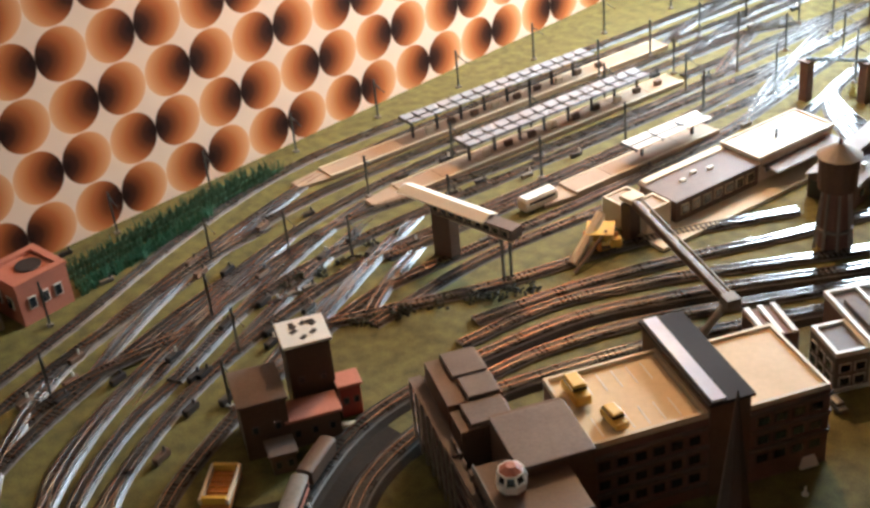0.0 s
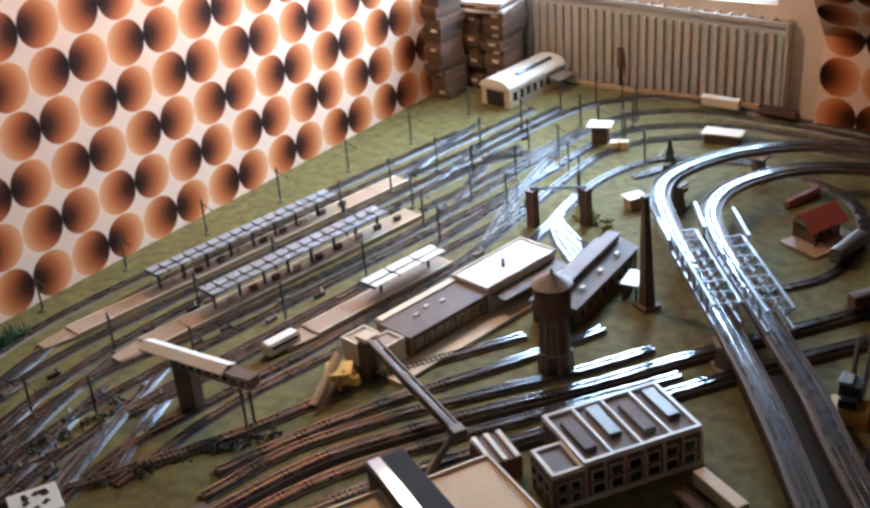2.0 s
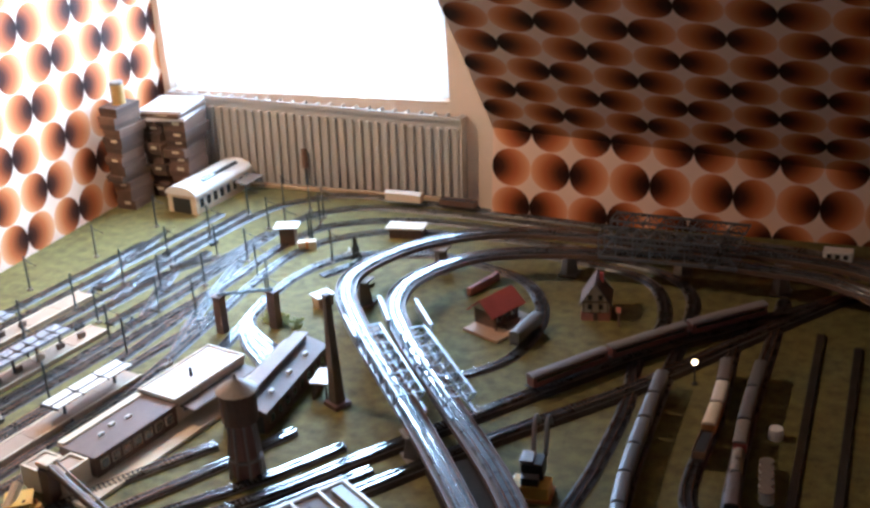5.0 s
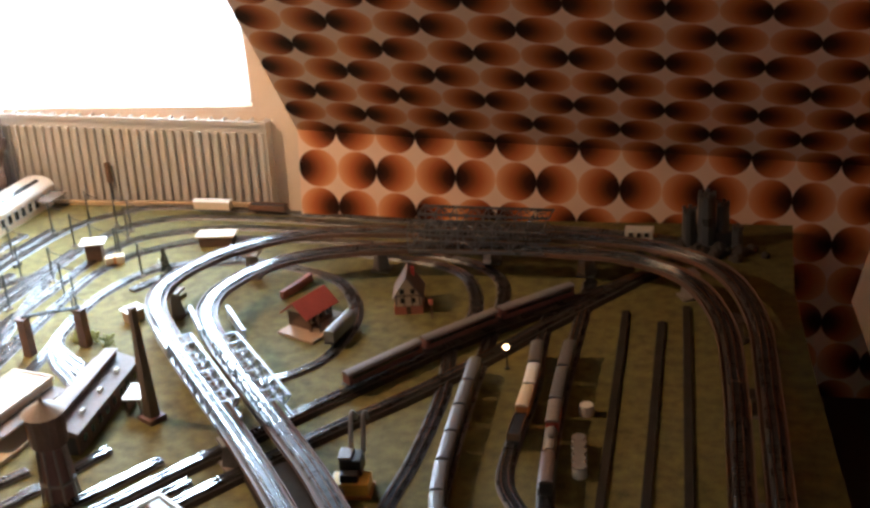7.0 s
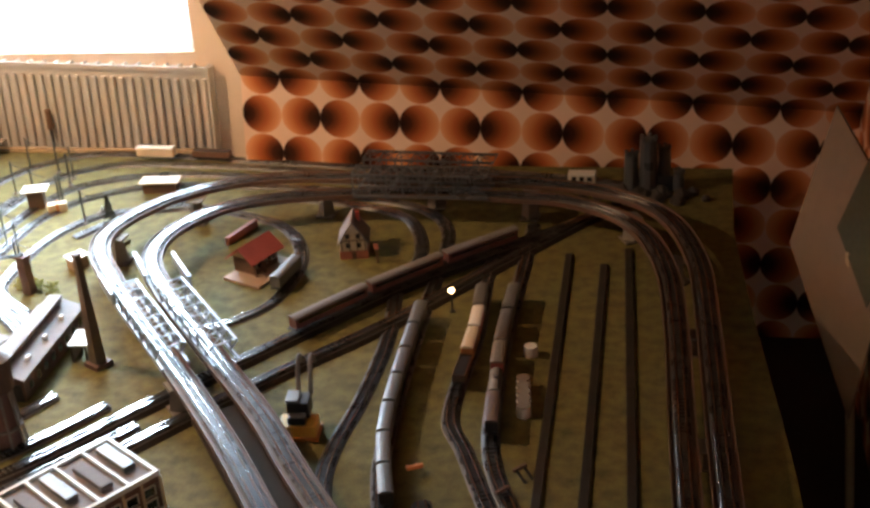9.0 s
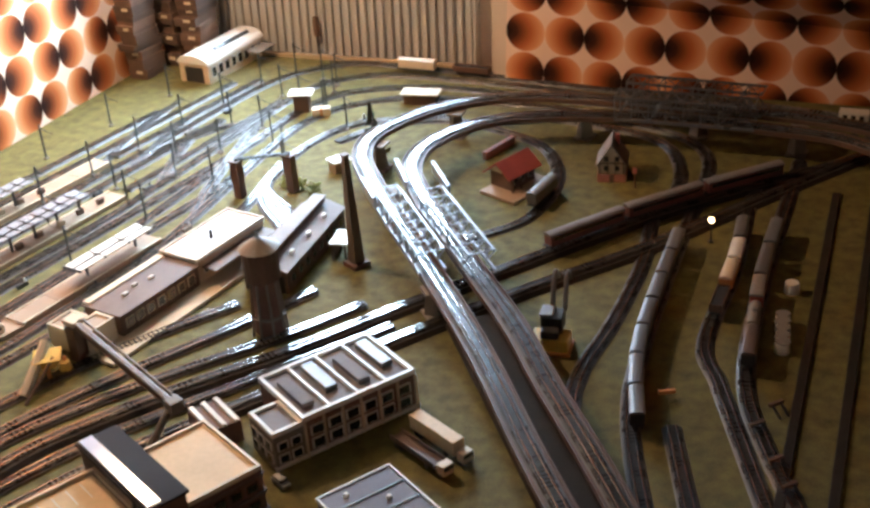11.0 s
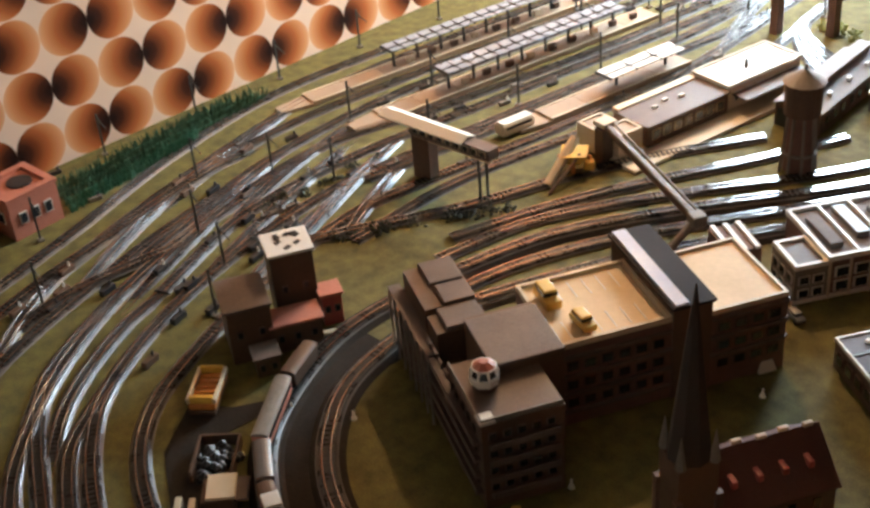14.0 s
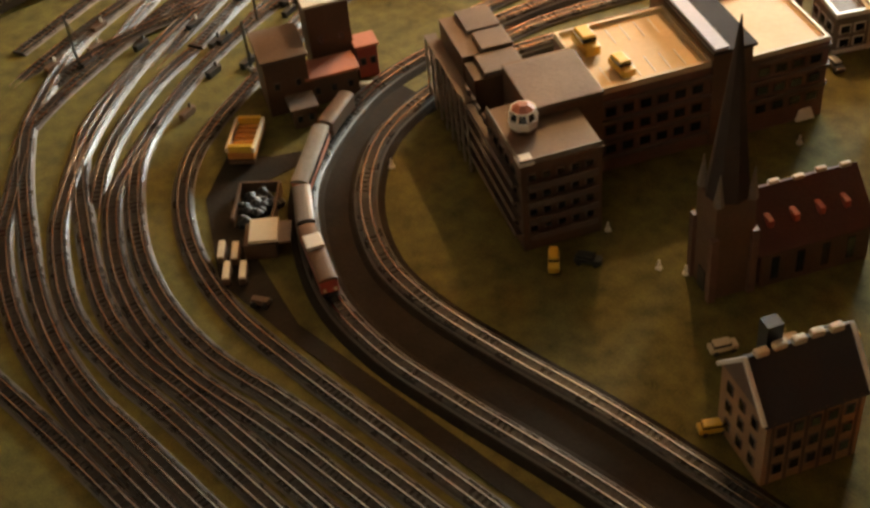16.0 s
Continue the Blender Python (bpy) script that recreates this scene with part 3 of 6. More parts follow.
# country loops and yard on the far side
for r in ([(1.62, 1.75), (1.71, 1.83), (1.78, 1.96), (1.77, 2.19), (1.66, 2.38), (1.5, 2.46), (1.3, 2.5), (1.12, 2.42), (1.02, 2.25)],
          [(2.72, 0.2), (2.5, 0.62), (2.32, 0.95), (2.2, 1.13), (2.16, 1.3), (2.16, 1.53), (2.14, 1.81), (2.09, 2.07), (2.1, 2.27), (2.02, 2.47), (1.88, 2.56), (1.6, 2.6)],
          [(2.62, 0.5), (2.45, 0.85), (2.32, 1.15), (2.26, 1.4), (2.2, 1.9), (2.17, 2.25), (2.13, 2.45), (2.02, 2.57), (1.8, 2.64)],
          [(2.7, 0.85), (2.55, 1.15), (2.45, 1.35), (2.38, 1.5), (2.36, 1.84), (2.32, 2.13), (2.3, 2.4)],
          [(2.75, 0.9), (2.6, 1.15), (2.5, 1.38), (2.44, 1.77), (2.4, 2.27), (2.38, 2.5)],
          [(2.66, 0.62), (2.52, 0.9), (2.4, 1.17)]):
    track(r, "tinplate track through the dim yard on green board")
# narrow dark strips along the yard
for (x0, y0), (x1, y1) in (((2.514, 2.32), (2.7, 0.55)), ((2.618, 2.27), (2.79, 0.6)), ((2.672, 2.37), (2.9, 0.65))):
    ln2 = smooth([(x0, y0, 0), (x1, y1, 0)], 0.05)
    tagged(part("dark_yard_strip", sweep(ln2, [(-0.011, 0.0005), (0.011, 0.0005), (0.009, 0.007), (-0.009, 0.007)]), ROADGREY, None), "narrow dark strip along the yard", "roadbed", "empty siding strips")

# ---- raised double line with its bridges ----
RAISED = [
    [(3.08, 0.7, 0.05), (2.99, 1.36, 0.055), (2.925, 1.87, 0.06), (2.87, 2.2, 0.075), (2.76, 2.44, 0.085), (2.58, 2.56, 0.09), (2.36, 2.6, 0.09), (2.02, 2.6, 0.09), (1.7, 2.58, 0.09), (1.48, 2.53, 0.09), (1.3, 2.38, 0.09), (1.215, 2.17, 0.09), (1.24, 2.02, 0.09), (1.35, 1.87, 0.09), (1.51, 1.69, 0.09), (1.77, 1.42, 0.08), (1.98, 1.19, 0.065), (2.2, 0.92, 0.055), (2.45, 0.63, 0.045), (2.8, 0.2, 0.03)],
    [(3.0, 0.7, 0.05), (2.912, 1.36, 0.055), (2.848, 1.87, 0.06), (2.79, 2.16, 0.075), (2.68, 2.37, 0.085), (2.5, 2.48, 0.09), (2.3, 2.5, 0.09), (2.02, 2.5, 0.09), (1.7, 2.44, 0.09), (1.5, 2.34, 0.09), (1.4, 2.16, 0.09), (1.415, 1.99, 0.09), (1.53, 1.82, 0.09), (1.76, 1.57, 0.085), (1.99, 1.33, 0.075), (2.14, 1.15, 0.065), (2.33, 0.93, 0.055), (2.55, 0.66, 0.045), (2.9, 0.22, 0.03)],
]
for r in RAISED:
    tk = track(r, "raised tinplate track with shiny steel rails on a narrow deck")
    line = smooth(r)
    part("viaduct_deck", sweep(line, [(-0.03, -0.008), (0.03, -0.008), (0.03, -0.0005), (-0.03, -0.0005)]), BROWN, tk)
    for s in (-1, 1):
        part("deck_rail", sweep(line, [(s * 0.0275, -0.0005), (s * 0.03, -0.0005), (s * 0.03, 0.006), (s * 0.0275, 0.006)]), BROWN, tk)


# Added slab: gives the dark, shadowy ground between the raised tracks.
deck = sweep(smooth([(1.9, 1.36, 0.07), (2.06, 1.17, 0.06), (2.265, 0.925, 0.05), (2.5, 0.645, 0.04), (2.85, 0.21, 0.025)]), [(-0.085, -0.02), (0.085, -0.02), (0.08, -0.0095), (-0.08, -0.0095)])
tagged(part("shadowy_ground_slab", deck, ROADGREY, None), "dark slab added for the shadowy ground between the raised tracks", "viaduct", kind="structure")


def pier(x, y, h, rz=0.0, w=0.05):
    t = thing("viaduct_pier", x, y, 0, "slender grey pier under the raised line", "pier", rz, "viaduct piers")
    part("shaft", cyl(bmesh.new(), 0, 0, 0.004, h - 0.012, 0.028, 0.018, 4), STONE, t)
    part("foot", boxes((0, 0, 0.003, w * 1.1, w * 1.1, 0.006), bev=0.001), STONE, t)
    part("cap", boxes((0, 0, h - 0.0125, w, w, 0.007), bev=0.001), STONE, t)


for x, y, h, a in ((1.36, 2.4, 0.09, 0), (1.74, 2.5, 0.09, 0), (2.06, 2.6, 0.09, 10), (2.36, 2.55, 0.09, 0), (2.67, 2.44, 0.085, 30), (2.82, 2.2, 0.075, 60), (1.24, 2.12, 0.09, 0), (1.75, 1.42, 0.08, 45), (1.97, 1.3, 0.05, 45), (2.1, 1.07, 0.043, 45), (2.28, 0.92, 0.036, 45), (2.45, 0.72, 0.03, 45), (2.89, 1.85, 0.06, 0), (2.95, 1.4, 0.055, 0), (1.42, 1.85, 0.09, 45)):
    pier(x, y, h, a)


def truss(name, a, b, w, h, material, label, panels=7, top=True):
    """A lattice girder bridge from a to b: two side trusses, top bracing and end portals."""
    a, b = Vector(a), Vector(b)
    t = thing(name, a.x, a.y, a.z, label, "bridge", math.degrees(math.atan2(b.y - a.y, b.x - a.x)), "truss bridges")
    L = (b - a).length
    for s in (-1, 1):
        part("chord", boxes((L / 2, s * w / 2, 0.002, L, 0.005, 0.008), (L / 2, s * w / 2, h, L, 0.006, 0.006)), material, t)
        for i in range(panels):
            x0, x1 = L * i / panels, L * (i + 1) / panels
            part("strut", rod(bmesh.new(), (x0, s * w / 2, 0.004), (x1, s * w / 2, h) if i % 2 == 0 else (x1, s * w / 2, 0.004), 0.0018) if i % 2 == 0 else rod(bmesh.new(), (x0, s * w / 2, h), (x1, s * w / 2, 0.004), 0.0018), material, t)
            part("post", boxes((x0, s * w / 2, h / 2, 0.003, 0.004, h)), material, t)
    if top:
        for i in range(panels + 1):
            x = L * i / panels
            part("cross_beam", boxes((x, 0, h + 0.003, 0.003, w, 0.003)), material, t)
            if i < panels:
                part("brace", rod(bmesh.new(), (x, -w / 2, h + 0.003), (L * (i + 1) / panels, w / 2, h + 0.003), 0.0013), material, t)
                part("brace", rod(bmesh.new(), (x, w / 2, h + 0.003), (L * (i + 1) / panels, -w / 2, h + 0.003), 0.0013), material, t)
    return t


truss("truss_bridge", (1.47, 1.735, 0.092), (1.735, 1.455, 0.085), 0.062, 0.055, PALE, "pale steel lattice bridge with braced top over a track", 7)
truss("truss_bridge", (1.585, 1.765, 0.09), (1.85, 1.49, 0.085), 0.062, 0.055, PALE, "pale steel lattice bridge with braced top over a track", 7)
truss("truss_bridge", (1.85, 2.595, 0.092), (2.25, 2.603, 0.092), 0.066, 0.07, STEEL, "dark steel lattice bridge on the back viaduct", 8)
truss("truss_bridge", (1.85, 2.475, 0.092), (2.25, 2.503, 0.092), 0.066, 0.07, STEEL, "dark steel lattice bridge on the back viaduct", 8)
for a, b in (((1.385, 1.955, 0.092), (1.48, 1.83, 0.09)), ((1.49, 1.97, 0.092), (1.6, 1.84, 0.09)), ((1.35, 1.82, 0.092), (1.44, 1.72, 0.09))):
    t = thing("bridge_girder", a[0], a[1], a[2], "pale plate girder beside the raised track", "girder", math.degrees(math.atan2(b[1] - a[1], b[0] - a[0])), "plate girders")
    L = math.hypot(b[0] - a[0], b[1] - a[1])
    part("plate", boxes((L / 2, 0, 0.012, L, 0.004, 0.03)), PALE, t)
    part("flange", boxes((L / 2, 0, 0.029, L, 0.01, 0.004)), PALE, t)

# ---- buildings: shared pieces ----
def windows(parent, x0, x1, zs, y, n, w, h, out, name="window", along="x", fixed=0.0, frame_mat=WHITE):
    """Rows of framed window panes on a wall of a building; out is the side they stand proud of."""
    for z in zs:
        for i in range(n):
            c = x0 + (i + 0.5) * (x1 - x0) / n
            if along == "x":
                f = part(name, boxes((c, y, z, w, 0.003, h)), frame_mat, parent)
                part("pane", boxes((c, y + out * 0.0012, z, w * 0.78, 0.003, h * 0.8)), GLASS, f)
            else:
                f = part(name, boxes((y, c, z, 0.003, w, h)), frame_mat, parent)
                part("pane", boxes((y + out * 0.0012, c, z, 0.003, w * 0.78, h * 0.8)), GLASS, f)


def parapet(parent, x0, x1, y0, y1, z, t=0.006, h=0.008, material=IVORY):
    part("parapet", boxes(((x0 + x1) / 2, y0 + t / 2, z + h / 2, x1 - x0, t, h), ((x0 + x1) / 2, y1 - t / 2, z + h / 2, x1 - x0, t, h),
                          (x0 + t / 2, (y0 + y1) / 2, z + h / 2, t, y1 - y0 - 2 * t, h), (x1 - t / 2, (y0 + y1) / 2, z + h / 2, t, y1 - y0 - 2 * t, h)), material, parent)


# ---- department store with a parking roof ----
f = thing("department_store", 1.436, 0.28, 0, "brown model department store with a tan parking roof", "building", 65)
part("hall", boxes((0.1075, -0.1, 0.084, 0.215, 0.2, 0.168)), BRICK, f, "dark brown brick hall")
part("parking_deck", boxes((0.105, -0.1, 0.1705, 0.2, 0.186, 0.005)), PARK, f, "tan parking deck with painted bays")
parapet(f, 0.0, 0.215, -0.2, 0.0, 0.168, 0.006, 0.012)
for i in range(6):
    part("bay_line", boxes((0.035 + i * 0.028, -0.045, 0.1735, 0.002, 0.05, 0.001)), WHITE, f)
    part("bay_line", boxes((0.035 + i * 0.028, -0.155, 0.1735, 0.002, 0.05, 0.001)), WHITE, f)
part("tower", boxes((0.2525, -0.075, 0.098, 0.075, 0.26, 0.196)), BROWN, f)
part("tower_roof", boxes((0.2525, -0.075, 0.199, 0.085, 0.27, 0.006)), mat("dark_tower_roof", (0.03, 0.024, 0.025), 0.9, grain=0.3, scale=120), f, "dark flat tower roof")
# the window's reflection on the roof, put in as a pale glossy strip
part("window_glare_band", boxes((0.23, -0.075, 0.204, 0.026, 0.262, 0.005)), mat("pale_blue_glare", (0.72, 0.77, 0.92), 0.12, grain=0.2, scale=80), f, "pale blue roof strip painted as the window's glare")
part("rear_hall", boxes((0.367, -0.1, 0.079, 0.154, 0.2, 0.158)), BRICK, f)
part("rear_deck", boxes((0.367, -0.1, 0.1605, 0.142, 0.188, 0.005)), PARK, f)
parapet(f, 0.29, 0.444, -0.2, 0.0, 0.158, 0.006, 0.01)
windows(f, 0.01, 0.205, (0.05, 0.09, 0.13), -0.201, 6, 0.024, 0.02, -1, frame_mat=BROWN)
windows(f, 0.3, 0.435, (0.05, 0.09, 0.13), -0.201, 4, 0.026, 0.02, -1, frame_mat=BROWN)
windows(f, -0.19, -0.02, (0.05, 0.09, 0.13), 0.4445, 4, 0.026, 0.02, 1, along="y", frame_mat=BROWN)
for z in (0.03, 0.07, 0.11, 0.15):
    part("ledge", boxes((0.1075, -0.2025, z, 0.215, 0.005, 0.006)), ROOFB, f)
for z in (0.07, 0.11, 0.15):
    part("ledge", boxes((0.367, -0.2025, z, 0.154, 0.005, 0.006)), ROOFB, f)
    part("ledge", boxes((0.4465, -0.1, z, 0.005, 0.2, 0.006)), ROOFB, f)
# old town block in front
g = thing("corner_block", 1.436, 0.28, 0, "dark brown stepped corner building with balconies and a white turret", "building", 65)
part("front_body", boxes((-0.12, -0.262, 0.088, 0.14, 0.165, 0.176)), BROWN, g)
part("wing", boxes((-0.064, -0.155, 0.098, 0.126, 0.15, 0.196)), BROWN, g)
part("wing_roof", boxes((-0.066, -0.165, 0.1995, 0.132, 0.14, 0.007), bev=0.002), ROOFB, g, "flat brown roof")
part("middle_body", boxes((-0.125, -0.04, 0.084, 0.1, 0.06, 0.168)), BROWN, g)
part("middle_roof", boxes((-0.118, -0.035, 0.172, 0.075, 0.062, 0.008), bev=0.002), ROOFB, g)
part("end_body", boxes((-0.125, 0.07, 0.087, 0.1, 0.14, 0.174)), BROWN, g)
part("end_roof", boxes((-0.112, 0.105, 0.178, 0.065, 0.075, 0.008), bev=0.002), ROOFB, g)
part("end_roof", boxes((-0.108, 0.03, 0.178, 0.06, 0.06, 0.008), bev=0.002), ROOFB, g)
part("terrace", boxes((-0.12, -0.262, 0.1785, 0.146, 0.171, 0.005)), BROWN, g)
for k, z in enumerate((0.03, 0.065, 0.1, 0.135)):
    part("balcony", boxes((-0.195, -0.2, z, 0.016, 0.27, 0.004), (-0.2025, -0.2, z + 0.006, 0.002, 0.27, 0.01)), ROOFB, g)
    part("balcony", boxes((-0.12, -0.349, z, 0.12, 0.014, 0.004), (-0.12, -0.3555, z + 0.006, 0.12, 0.002, 0.01)), ROOFB, g)
windows(g, -0.33, -0.06, (0.048, 0.083, 0.118, 0.155), -0.191, 9, 0.018, 0.014, -1, along="y", frame_mat=ROOFB)
windows(g, -0.185, -0.06, (0.048, 0.083, 0.118, 0.155), -0.346, 5, 0.015, 0.014, -1, frame_mat=ROOFB)
for i in range(8):
    part("stair_post", boxes((-0.205, 0.14 - i * 0.035, 0.07, 0.004, 0.004, 0.14)), STONE, g)
for z in (0.035, 0.07, 0.105, 0.14):
    part("stair_landing", boxes((-0.193, 0.03, z, 0.024, 0.24, 0.003)), ROOFB, g)
part("turret", cyl(bmesh.new(), -0.15, -0.252, 0.191, 0.205, 0.024, 0.026, 8), WHITE, g, "white eight-sided turret")
part("turret_shaft", cyl(bmesh.new(), -0.15, -0.252, 0.1815, 0.191, 0.02, 0.022, 8), BROWN, g)
part("turret_glass", cyl(bmesh.new(), -0.15, -0.252, 0.205, 0.221, 0.021, 0.019, 8), GLASS, g)
for i in range(8):
    a = i * math.pi / 4
    part("turret_rib", rod(bmesh.new(), (-0.15 + 0.025 * math.cos(a), -0.252 + 0.025 * math.sin(a), 0.205), (-0.15 + 0.018 * math.cos(a), -0.252 + 0.018 * math.sin(a), 0.222), 0.0022), WHITE, g)
part("turret_roof", cyl(bmesh.new(), -0.15, -0.252, 0.221, 0.224, 0.022, 0.022, 8), WHITE, g)
part("turret_top", cyl(bmesh.new(), -0.15, -0.252, 0.224, 0.232, 0.02, 0.008, 8), SALMON, g)
part("terrace_rail", boxes((-0.19, -0.262, 0.186, 0.003, 0.165, 0.01), (-0.12, -0.344, 0.186, 0.14, 0.003, 0.01)), STONE, g)
part("corner_shelf", boxes((-0.18, -0.335, 0.1845, 0.026, 0.026, 0.006)), WHITE, g)


# ---- warehouse with a ribbed roof ----
w = thing("warehouse", 1.58, 0.925, 0, "brown brick warehouse with a cream framed flat roof and raised skylights", "building", 60)
part("body", boxes((0.135, -0.095, 0.043, 0.265, 0.186, 0.086)), BRICK, w)
part("roof", boxes((0.135, -0.095, 0.0885, 0.262, 0.182, 0.005)), ROOFG, w)
parapet(w, 0.0, 0.27, -0.19, 0.0, 0.086, 0.008, 0.012, WHITE)
for i in range(1, 4):
    part("roof_rib", boxes((0.27 * i / 4, -0.095, 0.094, 0.006, 0.174, 0.008)), WHITE, w)
for i in range(4):
    part("skylight", boxes((0.034 + 0.0675 * i, -0.1 + 0.02 * (i % 2), 0.097, 0.028, 0.11, 0.012), bev=0.002), SILVER if i % 2 else ROOFG, w)
part("tower", boxes((-0.035, -0.14, 0.04, 0.07, 0.1, 0.08)), STONE, w)
part("tower_roof", boxes((-0.035, -0.14, 0.082, 0.058, 0.088, 0.005)), ROOFB, w)
parapet(w, -0.07, 0.0, -0.19, -0.09, 0.08, 0.008, 0.01, WHITE)
windows(w, 0.01, 0.26, (0.028, 0.06), -0.1905, 6, 0.032, 0.024, -1)
windows(w, -0.065, -0.005, (0.025, 0.055), -0.1905, 2, 0.024, 0.02, -1)
windows(w, -0.185, -0.095, (0.025, 0.055), -0.0705, 3, 0.022, 0.02, -1, along="y")
for i in range(7):
    part("pilaster", boxes((0.003 + i * 0.0443, -0.191, 0.043, 0.005, 0.004, 0.086)), IVORY, w)
part("plinth", boxes((0.1, -0.1905, 0.006, 0.345, 0.005, 0.008)), WHITE, w)
an = thing("annex", 1.525, 0.83, 0, "small brown annex with white roof ribs", "building", 60)
part("body", boxes((0, 0, 0.026, 0.075, 0.1, 0.052)), BRICK, an)
for i in range(3):
    part("roof_rib", boxes((-0.028 + i * 0.028, 0, 0.055, 0.01, 0.104, 0.006)), WHITE, an)

# ---- grey flat workshop ----
k = thing("workshop", 1.872, 0.655, 0, "low workshop with a dark blue-grey panelled roof and pale edge", "building", 60)
part("body", boxes((0.082, -0.112, 0.03, 0.16, 0.22, 0.06)), BROWN, k)
for i in range(4):
    part("roof_panel", boxes((0.082, -0.0285 - i * 0.0557, 0.062, 0.152, 0.05, 0.005)), SLATE, k)
    part("roof_vent", cyl(bmesh.new(), 0.05 + 0.06 * (i % 2), -0.0285 - i * 0.0557, 0.064, 0.07, 0.006, 0.004, 10), WHITE, k)
for i in range(3):
    part("roof_joint", boxes((0.082, -0.0563 - i * 0.0557, 0.0635, 0.154, 0.006, 0.006)), BLACK, k)
parapet(k, 0.0, 0.164, -0.224, 0.0, 0.059, 0.004, 0.008, WHITE)
windows(k, -0.215, -0.01, (0.032,), -0.0005, 6, 0.026, 0.024, -1, along="y", frame_mat=BRICK)
k2 = thing("boiler_house", 2.11, 0.61, 0, "small brown block with a dark roof and pale parapet", "building", 60)
part("body", boxes((0.07, -0.045, 0.034, 0.13, 0.08, 0.068)), BROWN, k2)
part("roof", boxes((0.07, -0.045, 0.07, 0.12, 0.07, 0.004)), ROOFB, k2)
parapet(k2, 0.005, 0.135, -0.085, -0.005, 0.067, 0.004, 0.008, IVORY)


# ---- lorries, cars and buses ----
def wheels(t, xs, y, r=0.006):
    for x in xs:
        for s in (-1, 1):
            bm = bmesh.new()
            bmesh.ops.create_cone(bm, cap_ends=True, segments=14, radius1=r, radius2=r, depth=0.004, matrix=pose(x, s * y, r, 90, 0, 0))
            part("wheel", bm, BLACK, t)


def lorry(x, y, rz, load, label):
    t = thing("lorry", x, y, 0.0005, label, "lorry", rz, "parked lorries")
    part("chassis", boxes((0, 0, 0.01, 0.17, 0.02, 0.006)), BLACK, t)
    part("cab", boxes((0.076, 0, 0.02, 0.022, 0.028, 0.024), bev=0.003), IVORY, t)
    part("windscreen", boxes((0.0868, 0, 0.025, 0.002, 0.023, 0.009)), GLASS, t)
    if load:
        part("trailer_box", boxes((-0.012, 0, 0.03, 0.14, 0.03, 0.034), bev=0.002), mat("cream_tarpaulin", (0.66, 0.5, 0.3), 0.6, grain=0.3, scale=90), t)
    else:
        part("load_bed", boxes((-0.012, 0, 0.016, 0.14, 0.03, 0.005), (-0.012, 0.0145, 0.023, 0.14, 0.0015, 0.01), (-0.012, -0.0145, 0.023, 0.14, 0.0015, 0.01)), BROWN, t)
    wheels(t, (0.074, 0.03, -0.05, -0.065), 0.0115)


lorry(1.965, 0.905, -25, False, "lorry with an empty brown flat bed beside the warehouse")
lorry(1.985, 0.955, -25, True, "lorry with a long cream box trailer beside the warehouse")


def car(x, y, z, rz, body, label, name="car", L=0.046, H=0.015, W=0.019):
    t = thing(name, x, y, z, label, name, rz, "model road vehicles")
    part("body", boxes((0, 0, 0.004 + H * 0.3, L, W, H * 0.6), bev=0.003), body, t)
    part("cabin", boxes((-L * 0.06, 0, 0.004 + H * 0.8, L * 0.62, W - 0.003, H * 0.55), bev=0.003), body, t)
    part("window_band", boxes((-L * 0.06, 0, 0.004 + H * 0.8, L * 0.63, W - 0.0024, H * 0.26)), GLASS, t)
    wheels(t, (L * 0.3, -L * 0.3), 0.0085, 0.0042)
    return t


car(1.51, 0.285, 0.173, -23, YELLOW, "yellow toy delivery van parked on the roof deck", "van", 0.066, 0.03, 0.029)
car(1.604, 0.275, 0.173, -18, YELLOW, "small yellow toy car parked on the roof deck", "car", 0.056, 0.022, 0.025)
car(1.729, -0.031, 0.0005, -46, YELLOW, "yellow toy bus at the corner of the town block", "bus", 0.05, 0.022)
car(1.766, 0.012, 0.0005, 30, BLACK, "small black toy car near the town block")
car(1.74, 0.735, 0.0005, -25, SILVER, "grey toy car near the workshop")
for x, y in ((1.324, -0.038), (1.22, -0.1), (1.735, 0.095), (1.83, 0.5), (1.9, 0.1), (1.86, 0.08)):
    t = thing("signal_post", x, y, 0, "small white trackside marker on a round foot", "signal", 0, "small markers")
    part("foot", cyl(bmesh.new(), 0, 0, 0.0, 0.004, 0.006, 0.005, 10), WHITE, t)
    part("post", cyl(bmesh.new(), 0, 0, 0.004, 0.018, 0.003, 0.002, 8), WHITE, t)

# ---- church ----
c = thing("church", 1.952, 0.122, 0, "dark brick model church with a tall pointed spire", "church", 64)
part("tower", boxes((0, 0, 0.095, 0.066, 0.066, 0.19)), BROWN, c)
part("spire", cyl(bmesh.new(), 0, 0, 0.19, 0.5, 0.036, 0.001, 8), mat("dark_spire_slate", (0.045, 0.03, 0.023), 0.85, grain=0.4, scale=200), c)
